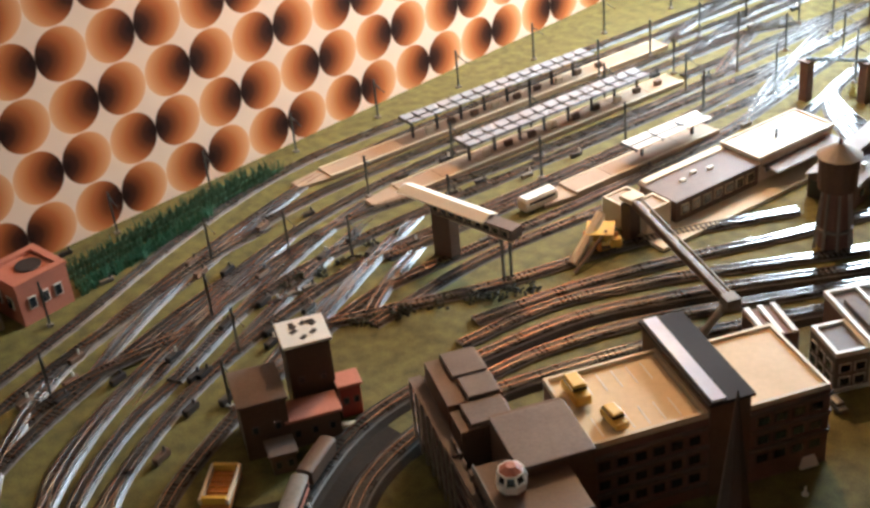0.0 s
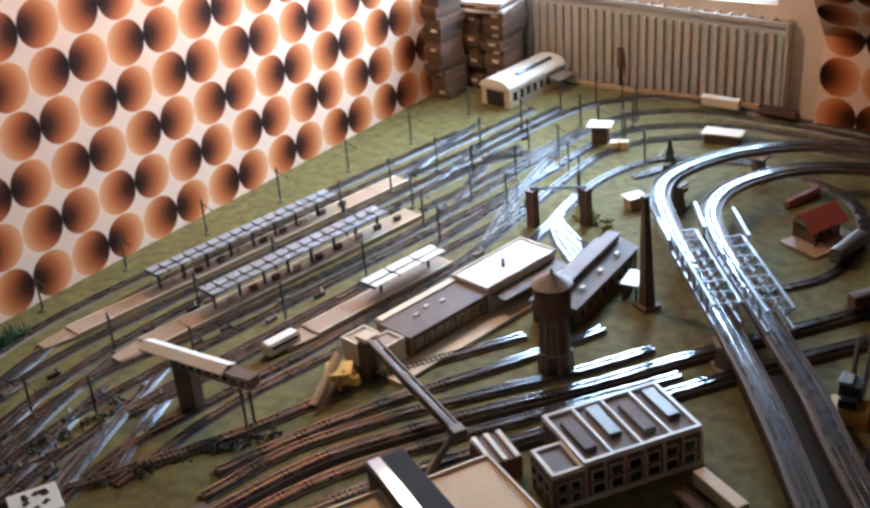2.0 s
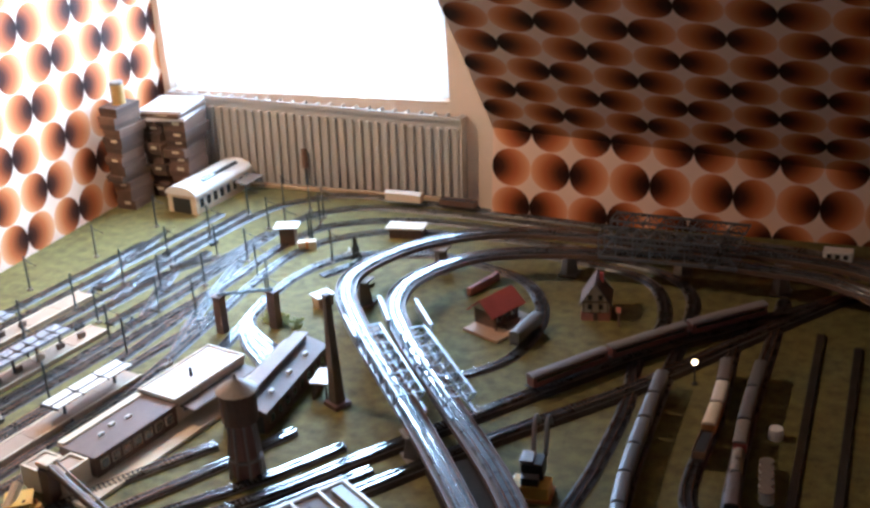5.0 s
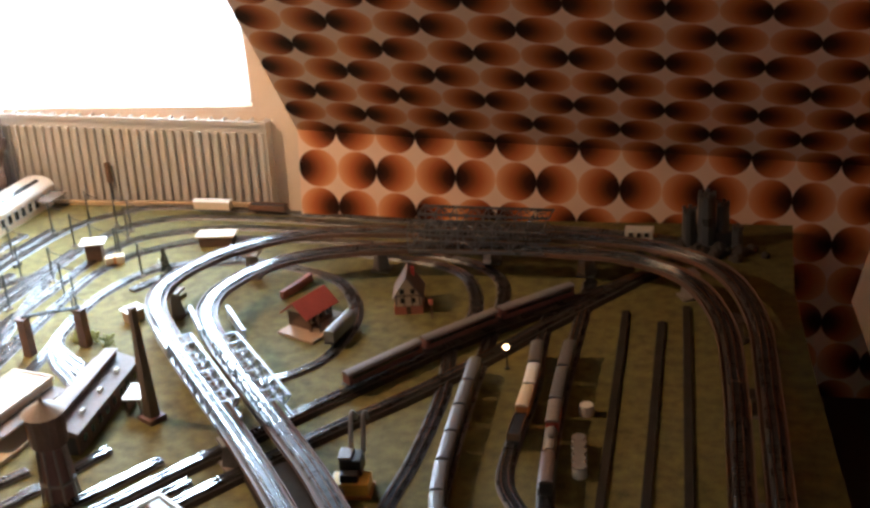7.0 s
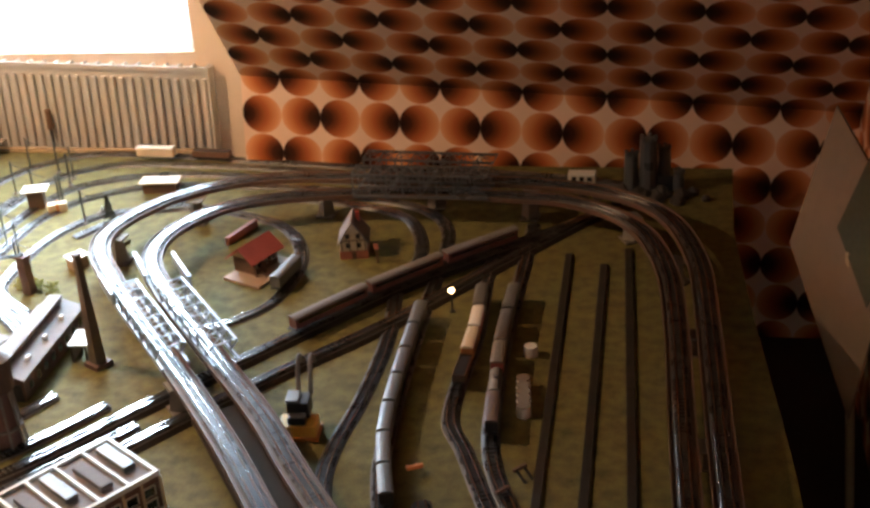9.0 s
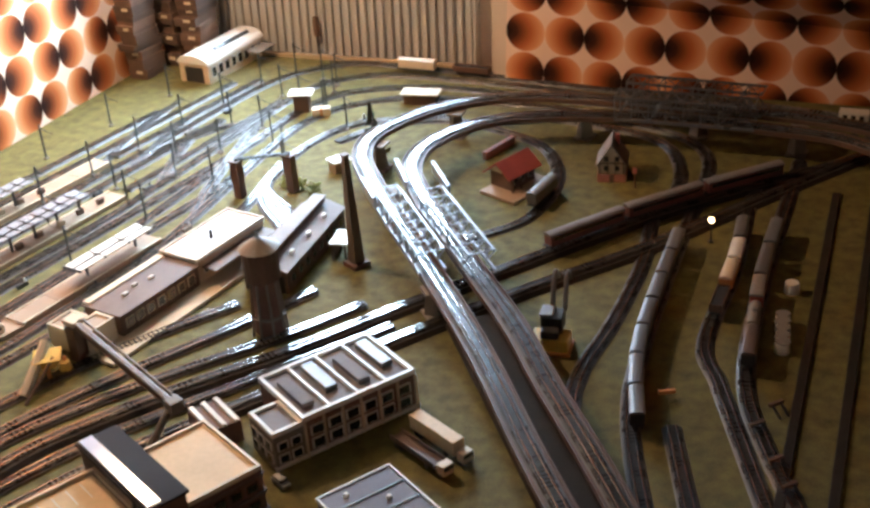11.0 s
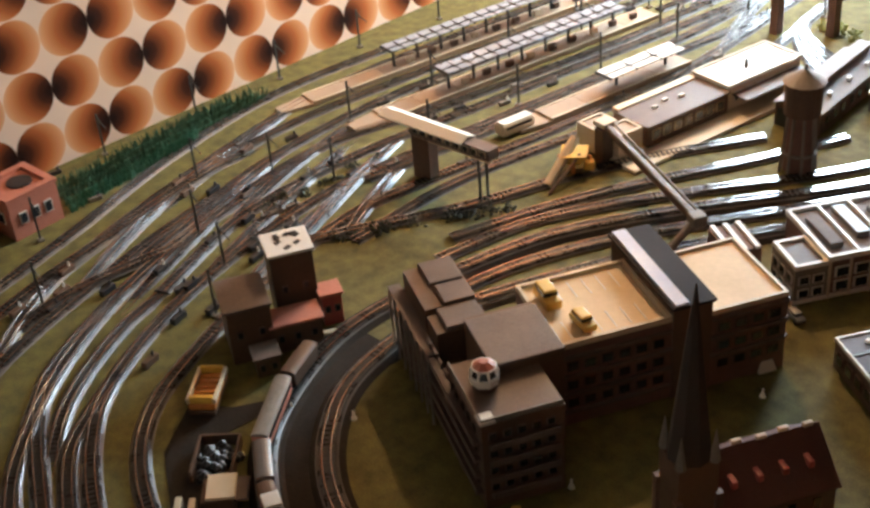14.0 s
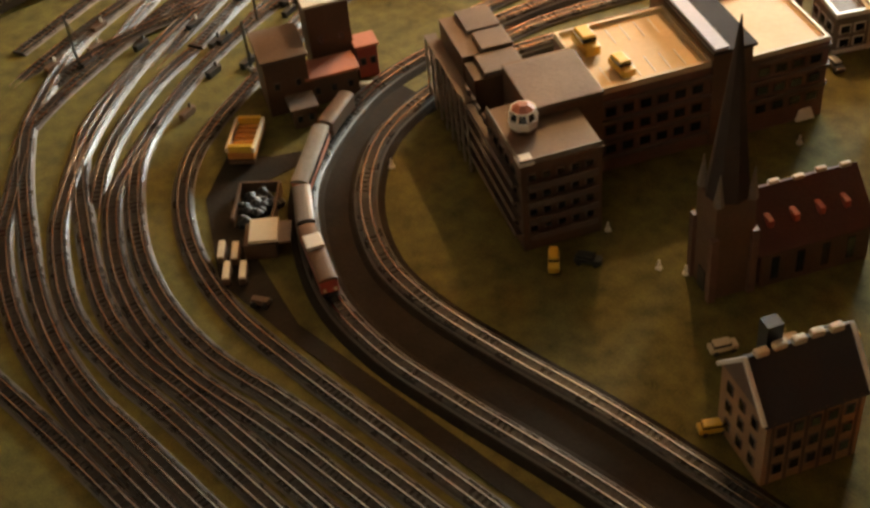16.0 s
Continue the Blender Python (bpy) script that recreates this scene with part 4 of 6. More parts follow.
for sx in (-1, 1):
    for sy in (-1, 1):
        part("pinnacle", cyl(bmesh.new(), sx * 0.028, sy * 0.028, 0.19, 0.25, 0.009, 0.0005, 6), STONE, c)
        part("buttress", boxes((sx * 0.034, sy * 0.034, 0.065, 0.012, 0.012, 0.13)), BRICK, c)
part("nave", boxes((0.145, 0.04, 0.036, 0.19, 0.15, 0.072)), BROWN, c)
bm = gable(bmesh.new(), 0.195, 0.15, 0.072, 0.066)
bmesh.ops.translate(bm, verts=bm.verts, vec=(0.145, 0.04, 0))
part("nave_roof", bm, mat("dark_red_church_roof", (0.085, 0.028, 0.02), 0.55, grain=0.4, scale=200, bump=0.4), c, "dark red tiled nave roof")
for s in (-1, 1):
    bm = gable_wall(bmesh.new(), 0.19, 0.15, 0.072, 0.064, (s,))
    bmesh.ops.translate(bm, verts=bm.verts, vec=(0.145, 0.04, 0))
    part("gable_wall", bm, BRICK, c)
for i in range(4):
    part("dormer", boxes((0.075 + i * 0.044, 0.0, 0.107, 0.01, 0.026, 0.014), bev=0.002), RED, c)
    part("lancet_window", boxes((0.075 + i * 0.044, -0.0355, 0.036, 0.013, 0.003, 0.045)), GLASS, c)
for i in range(5):
    part("ridge_tuft", boxes((0.062 + i * 0.041, 0.04 + 0.004 * (i % 2), 0.1435, 0.018, 0.008, 0.007), bev=0.002), IVORY, c)
part("door", boxes((-0.034, 0, 0.02, 0.003, 0.022, 0.04)), BLACK, c)

# ---- half-timbered town house ----
h = thing("town_house", 2.222, -0.072, 0, "brown gabled town house with a slate roof and timber front", "house", 67)
part("body", boxes((0, 0, 0.065, 0.15, 0.12, 0.13)), mat("warm_house_render", (0.36, 0.21, 0.115), 0.65, grain=0.4, scale=160, blotch=0.3), h)
part("roof", gable(bmesh.new(), 0.15, 0.12, 0.13, 0.068), mat("dark_slate_roof", (0.03, 0.03, 0.035), 0.5, grain=0.4, scale=160, bump=0.3), h)
for s in (-1, 1):
    part("gable_wall", gable_wall(bmesh.new(), 0.15, 0.12, 0.13, 0.066, (s,)), ROOFB, h)
windows(h, -0.05, 0.05, (0.03, 0.068, 0.106), -0.0755, 3, 0.016, 0.02, -1, along="y", frame_mat=ROOFB)
windows(h, -0.065, 0.065, (0.03, 0.068, 0.106), -0.0605, 5, 0.016, 0.02, -1, frame_mat=ROOFB)
for i in range(6):
    part("timber", boxes((-0.065 + i * 0.026, -0.0615, 0.066, 0.003, 0.003, 0.13)), BROWN, h)
part("barge_board", boxes((-0.08, 0.031, 0.166, 0.006, 0.094, 0.006, 0, -48), (-0.08, -0.031, 0.166, 0.006, 0.094, 0.006, 0, 48)), WHITE, h)
part("barge_board", boxes((0.08, 0.031, 0.166, 0.006, 0.094, 0.006, 0, -48), (0.08, -0.031, 0.166, 0.006, 0.094, 0.006, 0, 48)), WHITE, h)
part("chimney", boxes((-0.03, 0.022, 0.2, 0.024, 0.022, 0.06)), BLACK, h)
for i in range(5):
    part("ridge_ornament", boxes((-0.056 + i * 0.028, 0.002 * (i % 2), 0.2035, 0.02, 0.012, 0.01), bev=0.003), IVORY, h)
car(2.05, 0.005, 0.0005, 60, IVORY, "cream toy car behind the town house")
car(2.12, 0.075, 0.0005, 60, IVORY, "cream toy van behind the town house", "van", 0.05, 0.022)
car(2.17, 0.14, 0.0005, 60, YELLOW, "yellow toy van behind the town house", "van", 0.05, 0.022)
car(2.14, -0.13, 0.0005, 55, YELLOW, "yellow toy car beside the town house")

# ---- old mill yard: three dark gabled sheds ----
def shed(name, x, y, rz, sx, sy, hz, rh, wall, roof, label):
    t = thing(name, x, y, 0, label, "building", rz, "mill yard sheds")
    part("body", boxes((0, 0, hz / 2, sx, sy, hz)), wall, t)
    if rh > 0.012:
        part("roof", gable(bmesh.new(), sx, sy, hz, rh), roof, t)
        for s in (-1, 1):
            part("gable_wall", gable_wall(bmesh.new(), sx, sy, hz, rh - 0.001, (s,)), wall, t)
    else:
        bm = boxes((0, 0, hz + 0.004, sx + 0.01, sy + 0.01, 0.006, 0, math.degrees(rh)), bev=0.0015)
        part("roof", bm, roof, t)
    windows(t, -sx / 2, sx / 2, (hz * 0.55,), -sy / 2 - 0.0005, max(2, int(sx / 0.03)), 0.012, 0.016, -1, frame_mat=ROOFB)
    return t


shed("mill_house", 0.995, -0.03, 65, 0.085, 0.11, 0.12, 0.006, BROWN, ROOFB, "tall dark brown timber mill house with a plain roof")
m2 = shed("mill_tower", 0.985, 0.095, 65, 0.085, 0.08, 0.172, 0.006, BROWN, WHITE, "tall dark brown mill tower with a mottled white roof")
for i in range(9):
    part("roof_stain", boxes((random.uniform(-0.034, 0.034), random.uniform(-0.03, 0.03), 0.1795, 0.014, 0.01, 0.0015, random.uniform(0, 90))), BLACK, m2)
shed("lean_to", 1.055, 0.04, 65, 0.1, 0.055, 0.06, 0.01, BROWN, SALMON, "low brown lean-to with a reddish roof")
shed("small_shed", 1.085, -0.055, 65, 0.045, 0.045, 0.04, 0.008, BROWN, ROOFB, "small brown timber shed beside the mill")
shed("red_shed", 1.05, 0.135, 65, 0.04, 0.04, 0.07, 0.008, RED, SALMON, "small red shed beside the mill tower")
t = thing("mill_pond_boat", 1.085, 0.09, 0.001, "pale boat-shaped trough beside the mill", "trough", 50)
part("hull", boxes((0, 0, 0.005, 0.05, 0.014, 0.01), bev=0.003), IVORY, t)

# ---- yellow work wagon, cabin and parked trailers in the inner yard ----
yw = thing("work_wagon", 1.075, -0.185, 0.0, "orange and cream open work wagon beside the tracks", "wagon", -48)
part("frame", boxes((0, 0, 0.008, 0.105, 0.05, 0.008), bev=0.002), BROWN, yw)
part("deck", boxes((0, 0, 0.02, 0.1, 0.052, 0.014), bev=0.003), ORANGE, yw)
for s in (-1, 1):
    part("side_rail", boxes((0, s * 0.025, 0.034, 0.1, 0.007, 0.012), bev=0.002), IVORY, yw)
    part("end_board", boxes((s * 0.045, 0, 0.036, 0.008, 0.045, 0.016), bev=0.002), YELLOW, yw)
for i in range(5):
    part("slat", boxes((-0.03 + i * 0.015, 0, 0.029, 0.005, 0.044, 0.004)), ORANGE, yw)
cb = thing("site_cabin", 1.325, -0.335, 0.0, "cream flat-roofed cabin with a brown end wall", "cabin", -40)
part("body", boxes((0, 0, 0.016, 0.06, 0.055, 0.032)), BROWN, cb)
part("roof", boxes((-0.004, 0.006, 0.035, 0.06, 0.05, 0.006), bev=0.001), IVORY, cb)
part("porch_roof", boxes((0.0, 0.042, 0.031, 0.056, 0.022, 0.004)), ROOFB, cb)
for i, (x, y) in enumerate(((1.295, -0.4), (1.345, -0.425), (1.365, -0.405), (1.315, -0.385))):
    t = thing("trailer", x, y, 0.0, "small cream-topped trailer parked by the cabin", "trailer", -40, "parked trailers")
    part("body", boxes((0, 0, 0.012, 0.045, 0.013, 0.014), bev=0.002), BROWN, t)
    part("top", boxes((0, 0, 0.0205, 0.043, 0.011, 0.004), bev=0.001), IVORY, t)
    wheels(t, (0.012, -0.012), 0.0055, 0.004)
co = thing("coal_heap", 1.235, -0.28, 0, "heap of black coal in a timber bunker", "coal heap", -45)
bm = bmesh.new()
for i in range(60):
    bmesh.ops.create_icosphere(bm, subdivisions=1, radius=random.uniform(0.006, 0.013), matrix=Matrix.Translation((random.gauss(0, 0.022), random.gauss(0, 0.014), random.uniform(0.002, 0.016))))
part("coal", bm, BLACK, co)["kind"] = "stuff"
part("bunker", boxes((0, 0.036, 0.012, 0.1, 0.004, 0.024), (0, -0.036, 0.012, 0.1, 0.004, 0.024), (-0.05, 0, 0.012, 0.004, 0.07, 0.024)), BROWN, co)
t = thing("tractor", 1.44, -0.425, 0.0005, "tiny dark tractor on the bare ground", "tractor", 30)
part("body", boxes((0, 0, 0.01, 0.03, 0.012, 0.012), bev=0.002), BROWN, t)
wheels(t, (0.01, -0.01), 0.008, 0.006)
tagged(part("bare_earth", prism(bmesh.new(), [(1.13, -0.17), (1.2, -0.05), (1.18, -0.24), (1.34, -0.36), (1.52, -0.41), (2.4, -0.37), (2.4, -0.4), (1.55, -0.44), (1.34, -0.44), (1.14, -0.33), (1.06, -0.22)][::-1], 0.0002, 0.0015), ROADGREY, None), "dark bare earth patch between the curves", "earth", kind="structure")
tagged(part("bare_earth", sweep(smooth([(1.2, 0.15, 0), (1.21, 0.02, 0), (1.3, -0.14, 0), (1.45, -0.26, 0), (1.65, -0.3, 0), (2.0, -0.28, 0), (2.5, -0.25, 0)]), [(-0.055, 0.0003), (0.055, 0.0003), (0.055, 0.002), (-0.055, 0.002)]), ROADGREY, None), "dark road between the main tracks", "earth", kind="structure")

# ---- station: platforms, canopies, houses ----
AX = 90 - 7.4  # the platforms' direction


def platform(x, y0, y1, w, label, h=0.012):
    c = thing("platform", st(x, y0), y0, 0.0, label, "platform", AX, "station platforms")
    L = (y1 - y0) / math.cos(radians(7.4))
    part("ramp", prism(bmesh.new(), [(-0.09, -w * 0.3), (0, -w / 2), (0, w / 2), (-0.09, w * 0.3)], 0.0, h * 0.7), TAN, c)
    n = max(3, int(L / 0.11))
    for i in range(n):
        part("slab", boxes(((i + 0.5) * L / n, 0, h / 2, L / n - 0.0012, w, h), bev=0.0008), TAN, c)
    for s in (-1, 1):
        part("kerb", boxes((L / 2, s * (w / 2 - 0.003), h + 0.001, L, 0.005, 0.002)), IVORY, c)
    return c


platform(0.265, 0.72, 1.9, 0.066, "long tan island platform beside the wall tracks")
platform(0.485, 0.78, 1.72, 0.074, "long tan island platform with a segmented canopy")
platform(0.785, 1.04, 1.52, 0.07, "tan platform with a small white canopy", 0.016)


def canopy(x, y0, y1, w, label, n, material=SILVER, h=0.055):
    L = (y1 - y0) / math.cos(radians(7.4))
    c = thing("platform_canopy", st(x, y0), y0, 0.012, label, "canopy", AX, "platform canopies")
    for i in range(n):
        a = (i + 0.5) * L / n
        for s in (-1, 1):
            part("roof_panel", boxes((a, s * w * 0.26, h + 0.002, L / n - 0.004, w * 0.46, 0.003, 0, s * 7), bev=0.0008), material, c)
        part("cross_rib", boxes((i * L / n, 0, h + 0.002, 0.0045, w, 0.006)), BLACK, c)
        if i % 2 == 0:
            part("column", boxes((a, 0, h / 2, 0.005, 0.007, h)), BLACK, c)
            part("bracket", boxes((a, 0, h - 0.004, 0.004, w * 0.75, 0.003)), BLACK, c)
    part("gutter", boxes((L / 2, 0, h + 0.001, L, 0.005, 0.005)), BLACK, c)
    return c


canopy(0.262, 0.98, 1.62, 0.06, "grey segmented platform canopy on dark columns", 16, CANOPY)
canopy(0.482, 0.98, 1.6, 0.066, "grey segmented platform canopy on dark columns", 15, CANOPY)
canopy(0.785, 1.24, 1.5, 0.062, "short white platform canopy on dark columns", 3, WHITE, 0.042)
for i in range(9):
    y = 1.05 + i * 0.075
    for x in (0.268, 0.488):
        t = thing("platform_bench", st(x, y), y, 0.012, "small dark kiosk on the station platform", "kiosk", AX, "platform kiosks")
        part("body", boxes((0, 0.004 * (i % 2), 0.008, 0.022, 0.012, 0.016), bev=0.001), BROWN if i % 3 else IVORY, t)

# signal box that bridges two tracks
gn = thing("signal_box_bridge", 0.78, 0.655, 0, "signal box with a long white roof bridging two tracks", "signal box", 5)
part("tower", boxes((-0.01, 0, 0.056, 0.055, 0.03, 0.112)), BROWN, gn)
part("cabin", boxes((0.085, 0, 0.127, 0.24, 0.036, 0.026)), ROOFB, gn)
windows(gn, -0.03, 0.2, (0.129,), -0.0185, 9, 0.02, 0.014, -1, frame_mat=IVORY)
part("roof", gable(bmesh.new(), 0.25, 0.04, 0.14, 0.008, 0.006, 0.003), WHITE, gn)
part("floor_beam", boxes((0.085, -0.012, 0.111, 0.24, 0.006, 0.006), (0.085, 0.012, 0.111, 0.24, 0.006, 0.006)), IVORY, gn)
for s in (-1, 1):
    part("leg", boxes((0.17, s * 0.013, 0.054, 0.005, 0.005, 0.108)), MAST, gn)

# cream bus-like railcar and tan loading block
vn = thing("delivery_van", st(0.785, 0.93), 0.95, 0.0, "cream box van parked at the end of the platform", "van", AX)
part("body", boxes((0, 0, 0.02, 0.1, 0.036, 0.028), bev=0.004), IVORY, vn)
part("roof", boxes((0, 0, 0.036, 0.092, 0.03, 0.005), bev=0.002), WHITE, vn)
part("window_band", boxes((0.0, 0, 0.026, 0.08, 0.0372, 0.007)), GLASS, vn)
wheels(vn, (0.03, -0.03), 0.015, 0.006)

# goods station house
sh = thing("goods_station", 1.025, 1.045, 0, "long flat-roofed goods station in cream with grey and white roofs", "building", AX)
part("plinth", boxes((0.27, -0.03, 0.005, 0.66, 0.2, 0.01), bev=0.001), IVORY, sh, "cream loading platform")
part("front_hall", boxes((0.175, -0.005, 0.036, 0.27, 0.12, 0.052)), BROWN, sh)
part("front_roof", boxes((0.175, -0.005, 0.0645, 0.278, 0.13, 0.005), bev=0.001), ROOFB, sh)
part("rear_hall", boxes((0.445, 0.0, 0.04, 0.26, 0.12, 0.06)), IVORY, sh)
part("rear_roof", boxes((0.445, 0.0, 0.0725, 0.268, 0.13, 0.005), bev=0.001), WHITE, sh, "pale grey-white flat roof")
parapet(sh, 0.312, 0.578, -0.064, 0.064, 0.074, 0.005, 0.005, IVORY)
part("side_strip", boxes((0.175, 0.052, 0.069, 0.26, 0.022, 0.005)), IVORY, sh)
for i in range(3):
    part("roof_vent", boxes((0.12 + i * 0.045, -0.005 + 0.012 * (i % 2), 0.0695, 0.016, 0.009, 0.006), bev=0.001), WHITE, sh)
part("roof_post", cyl(bmesh.new(), 0.43, -0.01, 0.075, 0.098, 0.005, 0.004, 10), BLACK, sh)
for i, y in enumerate((-0.033, 0.033)):
    part("tank", boxes((-0.012 - 0.02 * i, y, 0.04, 0.075, 0.06, 0.05)), IVORY, sh)
    part("tank_floor", boxes((-0.012 - 0.02 * i, y, 0.0665, 0.062, 0.047, 0.003)), TAN, sh)
    part("tank_rim", boxes((-0.0465 - 0.02 * i, y, 0.0685, 0.006, 0.06, 0.007), (0.0225 - 0.02 * i, y, 0.0685, 0.006, 0.06, 0.007), (-0.012 - 0.02 * i, y - 0.027, 0.0685, 0.063, 0.006, 0.007), (-0.012 - 0.02 * i, y + 0.027, 0.0685, 0.063, 0.006, 0.007)), IVORY, sh)
windows(sh, 0.05, 0.3, (0.038,), -0.0655, 7, 0.026, 0.026, -1, frame_mat=IVORY)
windows(sh, 0.33, 0.57, (0.042,), -0.0605, 6, 0.028, 0.026, -1, frame_mat=WHITE)
part("awning", boxes((0.45, -0.085, 0.05, 0.24, 0.05, 0.004)), ROOFB, sh)

# conveyor pipe with its hopper
cv = thing("conveyor", 0, 0, 0, "long dark conveyor tube from a yellow hopper across the tracks", "conveyor")
part("tube", rod(bmesh.new(), (1.04, 0.985, 0.09), (1.447, 0.805, 0.075), 0.011, 12), BROWN, cv)
part("tube_rail", rod(bmesh.new(), (1.045, 0.975, 0.101), (1.447, 0.797, 0.086), 0.003, 6), STONE, cv)
part("tube_rail", rod(bmesh.new(), (1.05, 0.998, 0.1), (1.45, 0.816, 0.085), 0.003, 6), STONE, cv)
part("end_box", boxes((1.447, 0.805, 0.078, 0.032, 0.032, 0.026, -24), bev=0.003), STONE, cv)
part("chute", rod(bmesh.new(), (1.44, 0.8, 0.072), (1.42, 0.725, 0.004), 0.008, 8), STONE, cv)
part("head_tower", boxes((1.045, 0.975, 0.045, 0.03, 0.03, 0.09, AX)), BROWN, cv)
part("head_cap", boxes((1.04, 0.985, 0.098, 0.04, 0.04, 0.012, AX), bev=0.003), IVORY, cv)
hp = thing("gravel_hopper", 1.02, 0.9, 0, "yellow gravel hopper with cream chutes", "hopper", AX)
part("bin", cyl(bmesh.new(), 0, 0, 0.022, 0.05, 0.02, 0.045, 4), YELLOW, hp)
part("chute", rod(bmesh.new(), (-0.1, -0.02, 0.004), (0.02, 0.02, 0.07), 0.012, 8), IVORY, hp, "long cream inclined chute")
part("beam", rod(bmesh.new(), (-0.12, -0.05, 0.004), (0.0, -0.02, 0.05), 0.004, 6), BROWN, hp)
for sx in (-1, 1):
    for sy in (-1, 1):
        part("leg", boxes((sx * 0.025, sy * 0.025, 0.02, 0.006, 0.006, 0.04)), ORANGE, hp)
part("gear", cyl(bmesh.new(), 0.02, -0.03, 0.0, 0.03, 0.016, 0.012, 10), YELLOW, hp)

# water tower
wt = thing("water_tower", 1.415, 1.222, 0, "tall brown water tower with a round tank and pale roof", "water tower")
part("shaft", cyl(bmesh.new(), 0, 0, 0.008, 0.15, 0.036, 0.028, 12), BRICK, wt)
for i in range(8):
    a = i * math.pi / 4
    part("shaft_rib", rod(bmesh.new(), (0.041 * math.cos(a), 0.041 * math.sin(a), 0.0), (0.03 * math.cos(a), 0.03 * math.sin(a), 0.155), 0.0035), STONE, wt)
part("ring", cyl(bmesh.new(), 0, 0, 0.05, 0.055, 0.041, 0.041, 16), STONE, wt)
part("tank", cyl(bmesh.new(), 0, 0, 0.15, 0.228, 0.042, 0.044, 16), BROWN, wt)
part("tank_roof", cyl(bmesh.new(), 0, 0, 0.228, 0.255, 0.049, 0.006, 16), mat("pale_brown_roof", (0.2, 0.155, 0.115), 0.5, grain=0.3, scale=120), wt)
part("finial", cyl(bmesh.new(), 0, 0, 0.254, 0.268, 0.005, 0.003, 8), STONE, wt)

# engine shed
SHEDR = mat("mauve_grey_felt", (0.3, 0.27, 0.27), 0.75, grain=0.35, scale=140, bump=0.2, blotch=0.3)
es = thing("engine_shed", 1.283, 1.565, 0, "dark engine shed with a grey gabled roof and ridge vent", "building", 96)
part("body", boxes((0, 0, 0.03, 0.36, 0.12, 0.06)), BROWN, es)
part("roof", gable(bmesh.new(), 0.36, 0.12, 0.06, 0.022, 0.005), SHEDR, es)
part("ridge_vent", boxes((0, 0, 0.09, 0.33, 0.03, 0.014)), BROWN, es)
part("ridge_roof", boxes((0, 0, 0.099, 0.34, 0.038, 0.004), bev=0.001), SHEDR, es)
for i in range(3):
    part("smoke_vent", boxes((-0.1 + i * 0.1, -0.04, 0.075, 0.016, 0.01, 0.01), bev=0.001), WHITE, es)
windows(es, -0.17, 0.17, (0.032,), -0.0605, 8, 0.024, 0.026, -1, frame_mat=BRICK)
for s in (-1, 1):
    part("gate", boxes((-0.1815, s * 0.03, 0.024, 0.003, 0.046, 0.046)), BLACK, es)
    part("gate", boxes((0.1815, s * 0.03, 0.024, 0.003, 0.046, 0.046)), BLACK, es)
    part("gable_wall", gable_wall(bmesh.new(), 0.36, 0.12, 0.06, 0.02, (s,)), BROWN, es)
lo = thing("loading_dock", 1.395, 1.615, 0, "small white-roofed loading dock on dark posts", "shelter", 100)
part("roof", boxes((0, 0, 0.05, 0.08, 0.05, 0.005), bev=0.001), WHITE, lo)
for sx in (-1, 1):
    for sy in (-1, 1):
        part("post", boxes((sx * 0.034, sy * 0.018, 0.0235, 0.005, 0.005, 0.047)), BROWN, lo)
part("back_wall", boxes((0, 0.02, 0.024, 0.07, 0.003, 0.046)), BRICK, lo)
ch = thing("chimney_stack", 1.455, 1.575, 0, "tall tapering square chimney in brown brick", "chimney", 20)
part("shaft", cyl(bmesh.new(), 0, 0, 0.012, 0.306, 0.021, 0.01, 4), mat("chimney_brick", (0.12, 0.08, 0.045), 0.65, grain=0.5, scale=220, bump=0.4), ch)
part("base", boxes((0, 0, 0.006, 0.05, 0.05, 0.012, 45)), BRICK, ch)
part("crown", cyl(bmesh.new(), 0, 0, 0.306, 0.312, 0.013, 0.013, 4), STONE, ch)
# twin pylons at the shed throat
for x, y in ((0.935, 1.83), (1.065, 1.908)):
    t = thing("brick_pylon", x, y, 0, "dark brick pylon at the engine shed throat", "pylon", AX, "shed pylons")
    part("shaft", boxes((0, 0, 0.055, 0.026, 0.026, 0.11)), BRICK, t)
    part("cap", boxes((0, 0, 0.113, 0.034, 0.034, 0.006), bev=0.001), BROWN, t)
tb = thing("pylon_beam", 1.0, 1.869, 0.116, "slim dark lattice beam across two brick pylons", "beam", 31)
part("bar", boxes((0, -0.006, 0.002, 0.16, 0.003, 0.004), (0, 0.006, 0.002, 0.16, 0.003, 0.004)), MAST, tb)
for i in range(9):
    part("lattice_bar", boxes((-0.07 + i * 0.0175, 0, 0.0055, 0.003, 0.015, 0.003, 30 if i % 2 else -30)), MAST, tb)
